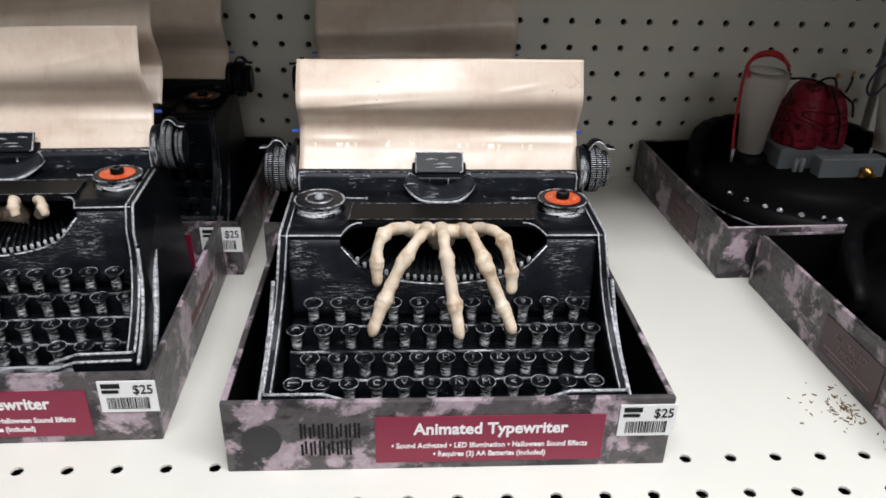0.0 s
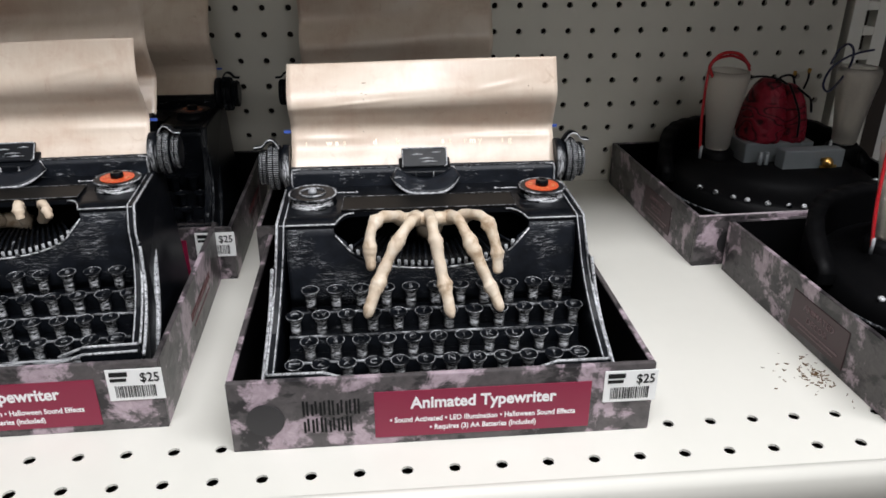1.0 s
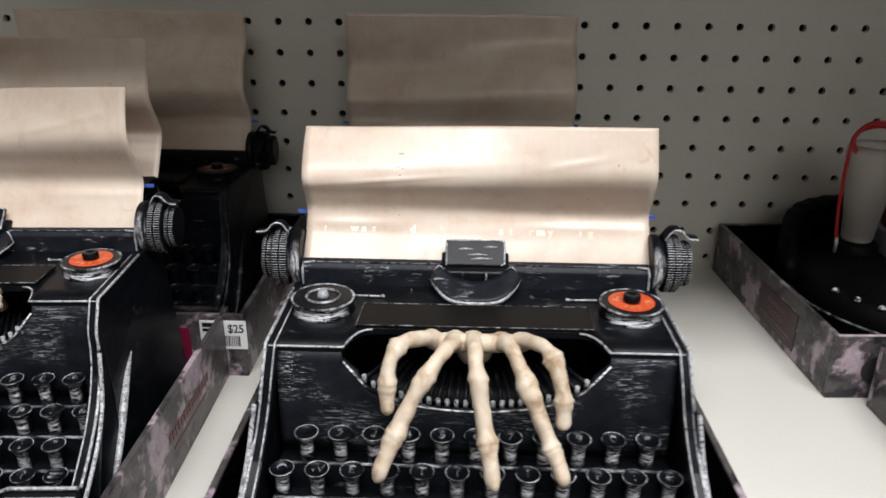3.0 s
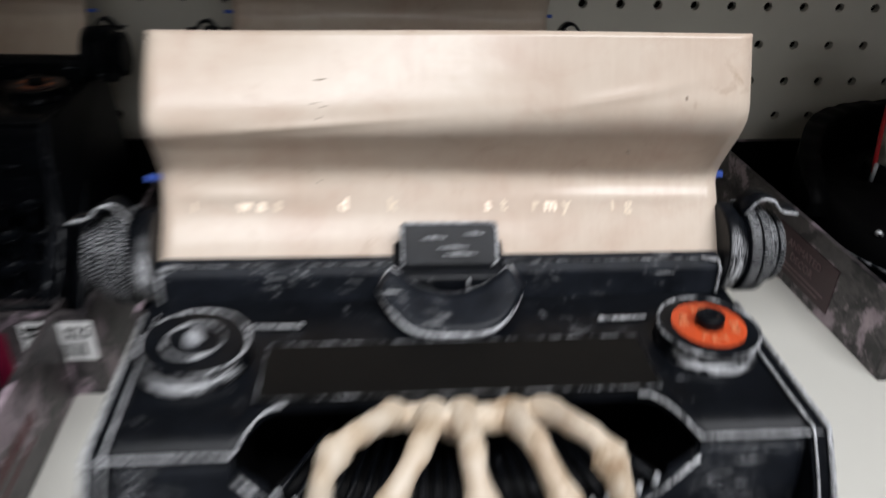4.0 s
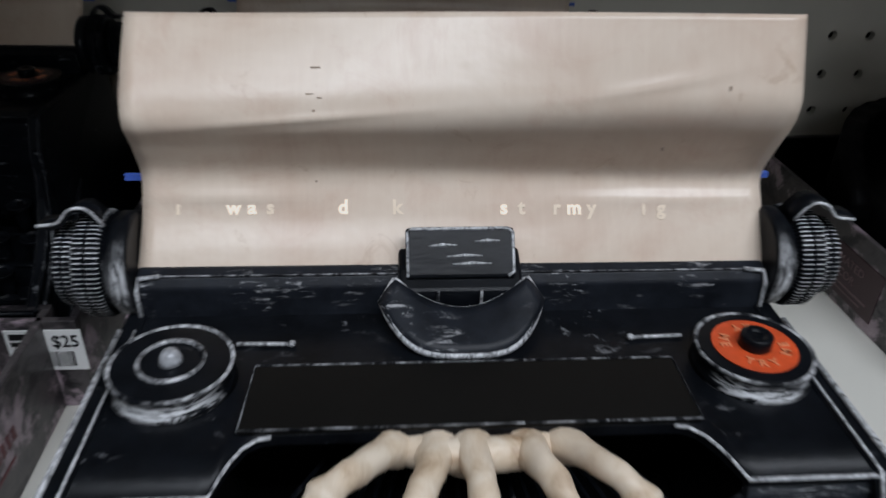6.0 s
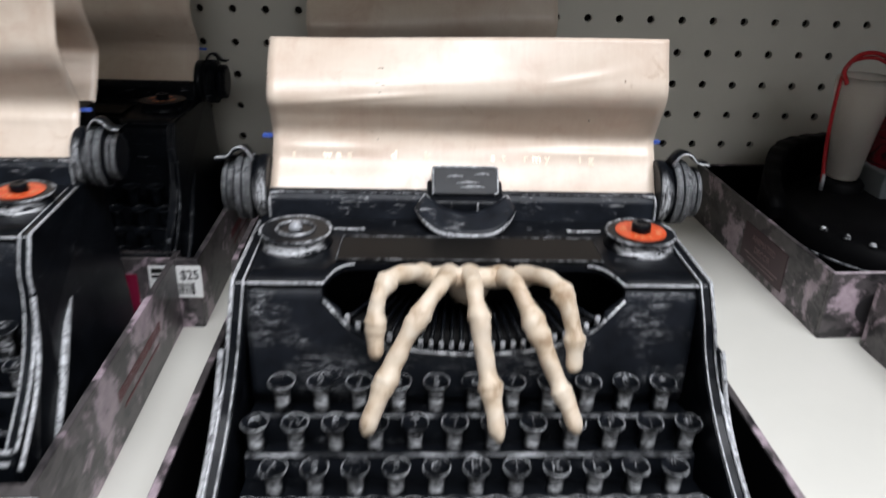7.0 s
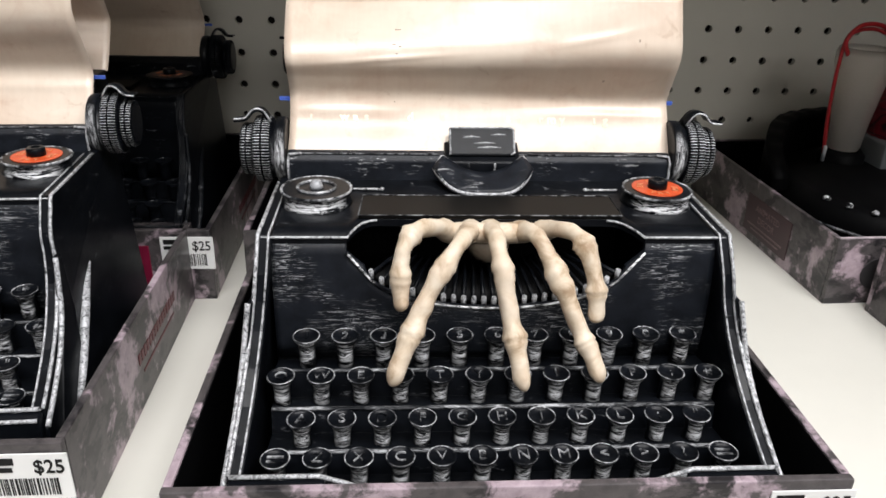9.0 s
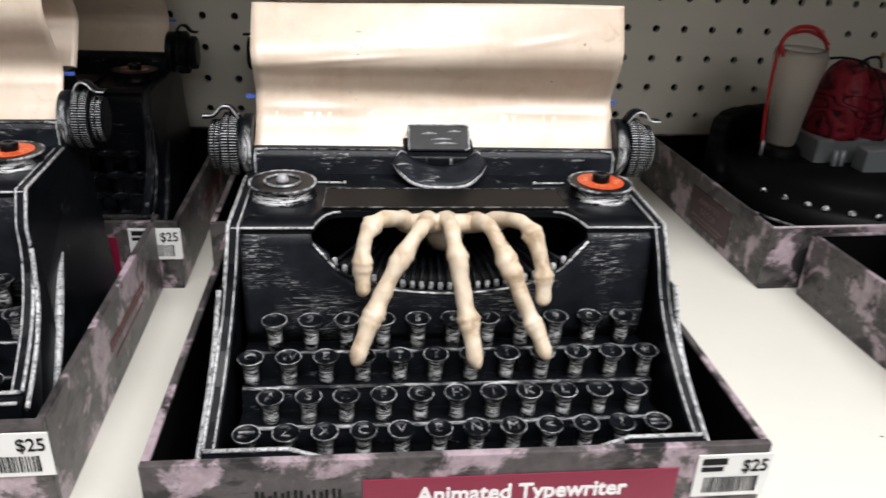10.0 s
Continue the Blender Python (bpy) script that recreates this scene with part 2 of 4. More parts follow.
def tube(bm, pts, radii, seg=8, slot=0, caps=True):
    """A round rod along pts with a radius for each point."""
    pts = [Vector(p) for p in pts]
    if isinstance(radii, (int, float)):
        radii = [radii] * len(pts)
    rings, up = [], Vector((0.31, 0.17, 0.93)).normalized()
    for i, p in enumerate(pts):
        d = (pts[min(i + 1, len(pts) - 1)] - pts[max(i - 1, 0)]).normalized()
        a = up.cross(d) if i else (Vector((0.9, 0.3, 0.1)) if abs(d.z) > 0.8 else Vector((0.05, 0.1, 1.0))).cross(d)
        a.normalize()
        b = d.cross(a)
        up = d.cross(a)
        rings.append([bm.verts.new(p + radii[i] * (a * math.cos(k * math.tau / seg) + b * math.sin(k * math.tau / seg))) for k in range(seg)])
    for r, s in zip(rings, rings[1:]):
        for k in range(seg):
            f = bm.faces.new((r[k], r[(k + 1) % seg], s[(k + 1) % seg], s[k]))
            f.material_index, f.smooth = slot, True
    if caps:
        for r in (rings[0], rings[-1]):
            bm.faces.new(r).material_index = slot
    return bm


def lathe(bm, profile, centre, seg=24, axis="z", slots=None, caps=True):
    """A turned form: profile of (radius, height) about an axis through centre."""
    c = Vector(centre)
    rings = []
    for r, h in profile:
        ring = []
        for k in range(seg):
            a = k * math.tau / seg
            u, v = r * math.cos(a), r * math.sin(a)
            ring.append(bm.verts.new(c + (Vector((u, v, h)) if axis == "z" else Vector((h, u, v)))))
        rings.append(ring)
    for i, (r, s) in enumerate(zip(rings, rings[1:])):
        for k in range(seg):
            f = bm.faces.new((r[k], r[(k + 1) % seg], s[(k + 1) % seg], s[k]))
            f.smooth = True
            f.material_index = slots[i] if slots else 0
    if caps:
        bm.faces.new(rings[0]).material_index = slots[0] if slots else 0
        bm.faces.new(rings[-1]).material_index = slots[-1] if slots else 0
    return bm


def sheet(bm, rows, thick, slot=0):
    """A grid of points given thickness along its own normals by a second layer."""
    n, m = len(rows), len(rows[0])
    P = [[Vector(p) for p in r] for r in rows]

    def normal(i, j):
        a = P[min(i + 1, n - 1)][j] - P[max(i - 1, 0)][j]
        b = P[i][min(j + 1, m - 1)] - P[i][max(j - 1, 0)]
        k = a.cross(b)
        return k.normalized() if k.length > 1e-12 else Vector((0, 1, 0))

    A = [[bm.verts.new(P[i][j]) for j in range(m)] for i in range(n)]
    B = [[bm.verts.new(P[i][j] + thick * normal(i, j)) for j in range(m)] for i in range(n)]
    for i in range(n - 1):
        for j in range(m - 1):
            for q in ((A[i][j], A[i][j + 1], A[i + 1][j + 1], A[i + 1][j]), (B[i][j], B[i + 1][j], B[i + 1][j + 1], B[i][j + 1])):
                f = bm.faces.new(q)
                f.smooth, f.material_index = True, slot
    rim = [(0, j) for j in range(m)] + [(i, m - 1) for i in range(1, n)] + [(n - 1, j) for j in range(m - 2, -1, -1)] + [(i, 0) for i in range(n - 2, 0, -1)]
    for (i, j), (k, l) in zip(rim, rim[1:] + rim[:1]):
        bm.faces.new((A[i][j], A[k][l], B[k][l], B[i][j])).material_index = slot
    return bm


def prism(bm, poly, x0, x1, flare=None, slot=0):
    """A (y, z) outline pushed along x; flare(y, z) is added to |x|."""
    flare = flare or (lambda y, z: 0.0)
    side = 1 if x0 + x1 > 0 else -1
    a = [bm.verts.new((x0 + side * flare(y, z), y, z)) for y, z in poly]
    b = [bm.verts.new((x1 + side * flare(y, z), y, z)) for y, z in poly]
    bm.faces.new(a).material_index = slot
    bm.faces.new(b[::-1]).material_index = slot
    for i in range(len(poly)):
        j = (i + 1) % len(poly)
        bm.faces.new((a[i], b[i], b[j], a[j])).material_index = slot
    return bm


def curve_through(pts, n):
    """n points on a smooth line through pts."""
    pts = [Vector(p) for p in pts]
    ext = [2 * pts[0] - pts[1]] + pts + [2 * pts[-1] - pts[-2]]
    out = []
    for k in range(n):
        u = k / (n - 1) * (len(pts) - 1)
        i = min(int(u), len(pts) - 2)
        f = u - i
        a, b, c, d = ext[i:i + 4]
        out.append(0.5 * ((2 * b) + (c - a) * f + (2 * a - 5 * b + 4 * c - d) * f * f + (3 * b - a - 3 * c + d) * f ** 3))
    return out


def text_mesh(body, size, deep=0.0002, spacing=1.0, bold=0.0):
    cu = bpy.data.curves.new("lettering", "FONT")
    cu.body, cu.size, cu.extrude, cu.align_x, cu.align_y = body, size, deep, "CENTER", "CENTER"
    cu.space_character, cu.resolution_u, cu.offset = spacing, 3, bold
    ob = new("lettering", cu)
    me = bpy.data.meshes.new_from_object(ob.evaluated_get(bpy.context.evaluated_depsgraph_get()))
    bpy.data.objects.remove(ob)
    bpy.data.curves.remove(cu)
    return me


def lettering(body, size, mat, parent, where, wide=0.0, spacing=1.0, name="lettering", label="", bold=0.0, deep=0.0002):
    """Raised words; where is a pose whose xy plane carries them; wide fits them to a width."""
    me = text_mesh(body, size, deep, spacing, bold)
    if wide:
        xs = [v.co.x for v in me.vertices]
        k = wide / (max(xs) - min(xs))
        for v in me.vertices:
            v.co.x *= k
    ob = part(name, me, mat, parent, label)
    ob.matrix_basis = where
    return ob


# ---- the shelf bay ----
PEG_X, PEG_Z, INCH = 0.188, 0.187, 0.0254
BACK_Y = 0.80
HOLE_ROWS = (0.349, 0.3755)
HOLE_X, HOLE_PITCH = -0.0005, 0.02605


def holed_panel(bm, us, vs, holes, radius, place, deep):
    """A panel of cells; each cell in holes gets a round hole with walls of its own depth."""
    for i, (u0, u1) in enumerate(zip(us, us[1:])):
        for j, (v0, v1) in enumerate(zip(vs, vs[1:])):
            corners = [(u0, v0), (u1, v0), (u1, v1), (u0, v1)]
            if (i, j) not in holes:
                bm.faces.new([bm.verts.new(place(u, v, 0)) for u, v in corners])
                continue
            cu, cv = holes[i, j]
            outer = []
            for k in range(4):
                a, b = corners[k], corners[(k + 1) % 4]
                outer += [a, ((a[0] + b[0]) / 2, (a[1] + b[1]) / 2), ]
            inner = []
            for p in outer:
                ang = math.atan2(p[1] - cv, p[0] - cu)
                inner.append((cu + radius * math.cos(ang), cv + radius * math.sin(ang)))
            O = [bm.verts.new(place(u, v, 0)) for u, v in outer]
            I = [bm.verts.new(place(u, v, 0)) for u, v in inner]
            D = [bm.verts.new(place(u, v, deep)) for u, v in inner]
            for k in range(8):
                n = (k + 1) % 8
                bm.faces.new((O[k], O[n], I[n], I[k]))
                bm.faces.new((I[k], I[n], D[n], D[k]))
    bmesh.ops.remove_doubles(bm, verts=bm.verts, dist=1e-5)
    return bm


def back_panel(x_first, columns, rows_up, rows_down, name):
    """Pegboard with quarter-inch holes an inch apart."""
    us = [x_first + (k - 0.5) * INCH for k in range(columns + 1)]
    vs = [PEG_Z + (r - 0.5) * INCH for r in range(-rows_down, rows_up + 1)]
    holes = {(i, j): (us[i] + INCH / 2, vs[j] + INCH / 2) for i in range(columns) for j in range(len(vs) - 1)}
    bm = holed_panel(bmesh.new(), us, vs, holes, 0.0032, lambda u, v, d: (u, BACK_Y + d, v), 0.005)
    return tagged(part(name, bm, PEG), "cream painted pegboard back panel with round holes", "wall", kind="structure")


back_panel(PEG_X - 32 * INCH, 44, 9, 7, "wall_back")
# Dark sheet painted as the shade seen through the peg holes.
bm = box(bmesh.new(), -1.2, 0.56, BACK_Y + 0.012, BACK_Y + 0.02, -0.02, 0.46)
tagged(part("wall_behind", bm, DARK), "dark sheet standing in for the shade behind the pegboard holes", "wall", kind="structure")


def upright(x):
    """Slotted steel post between two pegboard panels."""
    holder = tagged(new("shelf_upright"), "cream steel shelving upright with a row of slots", "upright", kind="structure")
    bm = bmesh.new()
    y0, y1 = BACK_Y - 0.006, BACK_Y + 0.012
    box(bm, x - 0.021, x - 0.006, y0, y1, -0.1, 0.424)
    box(bm, x + 0.006, x + 0.021, y0, y1, -0.1, 0.424)
    z = -0.1
    while z < 0.405:
        box(bm, x - 0.006, x + 0.006, y0, y1, z, z + 0.0085)
        z += 0.0254
    part("post", bm, SHELF, holder, bevel=0.0006)
    # Dark strip coloured as the shade within the slots.
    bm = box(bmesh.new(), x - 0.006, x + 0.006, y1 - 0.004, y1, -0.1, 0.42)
    part("slot_backing", bm, DARK, holder, "dark strip standing in for the shade inside the slots")
    return holder


upright(0.507)

LIP_Y = 0.3275


def shelf_board(z, name, front, perforated):
    bm = bmesh.new()
    x0 = HOLE_X - 36.5 * HOLE_PITCH
    us = [x0 + k * HOLE_PITCH for k in range(57)]
    if perforated:
        vs = [front + 0.0072, HOLE_ROWS[0] - 0.0128, (HOLE_ROWS[0] + HOLE_ROWS[1]) / 2, HOLE_ROWS[1] + 0.0128, BACK_Y]
        holes = {}
        for i in range(56):
            holes[i, 1] = (us[i] + HOLE_PITCH / 2, HOLE_ROWS[0])
            holes[i, 2] = (us[i] + HOLE_PITCH / 2, HOLE_ROWS[1])
        holed_panel(bm, us, vs, holes, 0.0034, lambda u, v, d: (u, v, z + d), -0.0014)
    else:
        box(bm, us[0], us[-1], front + 0.007, BACK_Y, z - 0.004, z)
    lip = [(front + 0.0072, z), (front + 0.004, z - 0.0008), (front + 0.0012, z - 0.003), (front, z - 0.0065), (front, z - 0.034), (front + 0.012, z - 0.034)]
    rows = [[(x, y, zz) for y, zz in lip] for x in (us[0], us[-1])]
    sheet(bm, rows, 0.0012)
    box(bm, us[0], us[-1], front + 0.012, BACK_Y, z - 0.036, z - 0.030)
    return tagged(part(name, bm, SHELF), "cream painted steel store shelf with a rolled front lip", "shelf", kind="structure")


shelf_board(0.0, "shelf", LIP_Y, True)
# Added dark sheet below the holes, coloured as their shade.
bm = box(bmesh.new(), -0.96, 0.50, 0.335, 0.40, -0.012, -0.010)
tagged(part("shelf_underside", bm, DARK), "added dark sheet that gives the shelf holes their shade", "shelf", kind="structure")
shelf_board(0.46, "shelf_above", 0.42, False)
# Added panel, almost wholly out of view, that blocks light from the right.
bm = box(bmesh.new(), 0.560, 0.578, 0.22, BACK_Y, -0.3, 0.75)
tagged(part("wall_bay_end", bm, PANEL), "added brown panel that keeps light off the right end of the bay", "wall", kind="structure")

bm = box(bmesh.new(), -4, 4, -6.2, 0.9, FLOOR - 0.1, FLOOR)
tagged(part("floor", bm, FLOOR_TILE), "pale vinyl floor of the store aisle", "floor", kind="structure")
bm = box(bmesh.new(), -4, 4, -6.2, 0.9, CEILING, CEILING + 0.1)
tagged(part("ceiling", bm, CEIL), "white store ceiling above the aisle", "ceiling", kind="structure")
for name, dims in (("wall_south", (-4, 4, -6.3, -6.2)), ("wall_north", (-4, 4, 0.9, 1.0)), ("wall_west", (-4.1, -4, -6.3, 1.0)), ("wall_east", (4, 4.1, -6.3, 1.0))):
    bm = box(bmesh.new(), *dims, FLOOR, CEILING)
    tagged(part(name, bm, WALL), "plain pale wall closing the store aisle", "wall", kind="structure")


# ---- trays ----
def place_front(x, y, z):
    """Pose of a flat print on a face that looks towards the aisle."""
    return pose(x, y, z, 90, 0, 0)


def price_tag(parent, x, y, z):
    tag = part("price_sticker", box(bmesh.new(), x - 0.0155, x + 0.0155, y - 0.0006, y, z - 0.0105, z + 0.0105), TAG, parent, "white price sticker with a bar code", bevel=0.0002)
    f = y - 0.0007
    lettering("$25", 0.0085, INK, tag, place_front(x + 0.0085, f, z + 0.0045), wide=0.0105, name="price", bold=0.00008)
    bm = bmesh.new()
    box(bm, x - 0.0135, x - 0.0035, f - 0.0002, f, z + 0.0058, z + 0.0088)
    box(bm, x - 0.0135, x - 0.0045, f - 0.0002, f, z + 0.0025, z + 0.0046)
    part("store_mark", bm, INK, tag, "black block mark")
    bm = bmesh.new()
    u = x - 0.0115
    rnd = random.Random(4)
    while u < x + 0.011:
        w = rnd.choice((0.0003, 0.0005, 0.0008))
        box(bm, u, u + w, f - 0.0002, f, z - 0.0082, z - 0.0005)
        u += w + rnd.choice((0.0003, 0.0005, 0.0007))
    tagged(part("bar_code", bm, INK, tag), kind="stuff")
    return tag


TRAY_W, TRAY_D, TRAY_H, CARD_T = 0.239, 0.204, 0.0460, 0.0034


def tray_shell(parent, w, d, h):
    t = CARD_T
    e = t + 0.0004
    for a in ((-w / 2, w / 2, 0, t, 0, h), (-w / 2, w / 2, d - t, d, 0, h), (-w / 2, -w / 2 + t, t, d - t, 0, h), (w / 2 - t, w / 2, t, d - t, 0, h)):
        part("tray_wall", box(bmesh.new(), *a), PRINT, parent, "smoky grey and lilac printed card", bevel=0.0006)
    part("tray_floor", box(bmesh.new(), -w / 2 + t, w / 2 - t, t, d - t, 0.0004, 0.002), CARD, parent, "matt black card")
    for a in ((-w / 2 + t, w / 2 - t, t, e, 0.002, h - 0.001), (-w / 2 + t, w / 2 - t, d - e, d - t, 0.002, h - 0.001), (-w / 2 + t, -w / 2 + e, e, d - e, 0.002, h - 0.001), (w / 2 - e, w / 2 - t, e, d - e, 0.002, h - 0.001)):
        part("wall_lining", box(bmesh.new(), *a), CARD, parent, "matt black card")


def bars(parent, spots, mat, name="small_print"):
    bm = bmesh.new()
    for b in spots:
        box(bm, *b)
    return tagged(part(name, bm, mat, parent), kind="stuff")


def typewriter_tray(label):
    tray = tagged(new("display_tray"), label, "tray", "typewriter trays")
    tray_shell(tray, TRAY_W, TRAY_D, TRAY_H)
    f = -0.0006
    panel = part("front_label", box(bmesh.new(), -0.040, 0.083, f, 0, 0.005, 0.036), MAROON, tray, "maroon title panel with white words", bevel=0.0002)
    lettering("Animated Typewriter", 0.0105, WHITE, panel, place_front(0.0215, f, 0.0275), wide=0.083, name="title", bold=0.00028)
    lettering("\u2022 Sound Activated \u2022 LED Illumination \u2022 Halloween Sound Effects", 0.0048, WHITE, panel, place_front(0.0215, f, 0.0165), wide=0.106, name="small_print", bold=0.0001)
    lettering("\u2022 Requires (3) AA Batteries (Included)", 0.0048, WHITE, panel, place_front(0.0215, f, 0.0105), wide=0.061, name="small_print", bold=0.0001)
    price_tag(tray, 0.1055, -0.0002, 0.0315)
    mark = part("maker_mark", lathe(bmesh.new(), [(0.0105, 0), (0.0105, 0.0005)], (0, 0, 0), 20), DIM_INK, tray, "dark round mark")
    mark.matrix_basis = place_front(-0.1, -0.0003, 0.021)
    spots = []
    for k in range(7):
        for row, z in enumerate((0.0225, 0.011)):
            if row and k > 5:
                continue
            u = -0.0795 + k * 0.0047
            drop = 0.0012 * ((k * 5 + row * 2) % 3)
            spots.append((u, u + 0.0013, f, 0, z, z + 0.0098 - drop))
            spots.append((u + 0.0021, u + 0.0033, f, 0, z + 0.5 * drop, z + 0.0095))
    bars(tray, spots, INK, "maker_name")
    x1 = TRAY_W / 2
    bars(tray, [(x1 - 0.0004, x1 + 0.0003, 0.085 + 0.0045 * k, 0.0878 + 0.0045 * k, 0.022, 0.0275) for k in range(15)] + [(x1 - 0.0004, x1 + 0.0003, 0.09, 0.146, 0.0155, 0.0168)], DULL_RED, "side_print")
    return tray


# ---- typewriter ----
def side_x(y, z):
    """How far the side walls splay outward below the deck."""
    return 0.0060 * max(0.0, min(1.0, (0.1 - z) / 0.062))


SIDE_EDGE = [(0.010, 0.0425), (0.020, 0.048), (0.032, 0.0555), (0.043, 0.0645), (0.052, 0.075), (0.0575, 0.085), (0.0605, 0.0945), (0.069, 0.1075)]
STEPS = [(0.0100, 0.0275, 0.0305), (0.0275, 0.0430, 0.0375), (0.0430, 0.0555, 0.0455), (0.0555, 0.0690, 0.0545)]
DECK_Z = 0.1068
KEY_ROWS = [("1234567890*", -0.0745, 0.0765, 0.0608, 0.0676), ("QWERTYUIOP:#", -0.0835, 0.0845, 0.0490, 0.0570), ("ASDFGHJKL;\"", -0.0745, 0.0755, 0.0335, 0.0485), ("-ZXCVBNM<>?-", -0.0825, 0.0815, 0.0195, 0.0420)]


def typewriter_body(tw):
    for s in (-1, 1):
        outline = SIDE_EDGE + [(0.150, 0.1075), (0.160, 0.098), (0.162, 0.003), (0.010, 0.003)]
        part("side_wall", prism(bmesh.new(), outline, s * 0.0865, s * 0.0920, side_x), PLAIN_BLACK, tw, bevel=0.0008)
    for s in (-1, 1):
        bm = bmesh.new()
        for inset, r in ((0.0916, 0.0008), (0.0876, 0.00045)):
            line = [(s * (inset + side_x(y, z)), y - 0.0003, z + 0.0003) for y, z in SIDE_EDGE] + [(s * inset, 0.125, 0.1080)]
            tube(bm, curve_through(line[:-1], 26) + [Vector(line[-1])], r, 6)
        part("edge_trim", bm, WORN, tw, "silver dry-brushed edging")
        line = curve_through([(s * 0.0998, 0.026, 0.016), (s * 0.0996, 0.045, 0.035), (s * 0.0978, 0.062, 0.050), (s * 0.0960, 0.076, 0.061), (s * 0.0950, 0.088, 0.068)], 13)
        bm = tube(bmesh.new(), line, [0.0005, 0.001, 0.0015, 0.0018, 0.002, 0.0021, 0.0021, 0.0021, 0.002, 0.0018, 0.0015, 0.001, 0.0005], 10)
        part("side_ridge", bm, WORN, tw, "rounded side ridge brushed with silver")
    # lower flanges that stand out of the side walls
    for s in (-1, 1):
        bm = bmesh.new()
        outline = [(0.006, 0.003), (0.006, 0.036), (0.018, 0.043), (0.032, 0.052), (0.044, 0.064), (0.051, 0.079), (0.054, 0.086), (0.060, 0.086), (0.058, 0.06), (0.050, 0.03), (0.044, 0.003)]
        prism(bm, outline, s * 0.0915, s * 0.0934, side_x)
        part("side_flange", bm, PLAIN_BLACK, tw, bevel=0.0008)
    for s in (-1, 1):
        bm = bmesh.new()
        line = [(0.006, 0.037), (0.018, 0.0437), (0.032, 0.0527), (0.044, 0.0647), (0.051, 0.079), (0.054, 0.086)]
        tube(bm, curve_through([(s * (0.0932 + side_x(y, z)), y, z) for y, z in line], 18), 0.0011, 6)
        part("flange_trim", bm, WORN, tw, "silver dry-brushed edging")
    # stepped key bed
    bm = bmesh.new()
    profile = [(0.0085, 0.003), (0.0085, 0.033)]
    for y0, y1, z in STEPS:
        profile += [(y0 + 0.0008, z - 0.0012), (y0 + 0.0022, z), (y1 - 0.0012, z - 0.0022)]
    profile += [(0.068, 0.058), (0.068, 0.003)]
    prism(bm, profile, -0.0872, 0.0872, lambda y, z: 0)
    part("key_bed", bm, PLAIN_BLACK, tw, bevel=0.0005)
    for y0, y1, z in STEPS[1:]:
        bm = bmesh.new()
        rnd = random.Random(int(z * 1e4))
        pts = [(x * 0.0058, y0 + 0.0011 + rnd.uniform(-2e-4, 2e-4), z - 0.0004 + rnd.uniform(-2e-4, 2e-4)) for x in range(-15, 16)]
        tube(bm, pts, 0.0008, 6)
        part("step_ridge", bm, STEP, tw, "silver-touched step edge")
    # raised corner brackets on the front rail
    for s in (-1, 1):
        bm = bmesh.new()
        for off, h in ((-0.0006, 0.0430), (0.0038, 0.0408)):
            tube(bm, [(s * 0.0965, 0.0085 - off, h), (s * 0.066, 0.0085 - off, h), (s * 0.061, 0.0082 - off, h - 0.0016), (s * 0.051, 0.0078 - off, h - 0.0050)], 0.0009, 6)
        part("corner_bracket", bm, WORN, tw, "silver dry-brushed front corner bracket")
        bm = bmesh.new()
        box(bm, min(s * 0.0972, s * 0.064), max(s * 0.0972, s * 0.064), 0.0045, 0.0095, 0.02, 0.0418)
        part("corner_block", bm, PLAIN_BLACK, tw, bevel=0.001)
    bm = box(bmesh.new(), -0.066, 0.066, 0.0048, 0.0088, 0.02, 0.0374)
    part("front_rail", bm, STROKED_RAIL, tw, "front rail rubbed with silver", bevel=0.0008)


def opening_floor(x):
    """Lower edge of the type basket opening in the front panel."""
    if abs(x) >= 0.0515:
        return DECK_Z - 0.0015 if abs(x) >= 0.0586 else 0.0945 + 0.006 * (abs(x) - 0.0515) / 0.007
    return 0.0945 - 0.0175 * math.sqrt(max(0.0, 1 - (x / 0.0515) ** 2))


def panel_y(z):
    u = (z - 0.054) / 0.053
    return 0.0672 + 0.0025 * u - 0.0022 * math.sin(math.pi * max(0, min(1, u)))


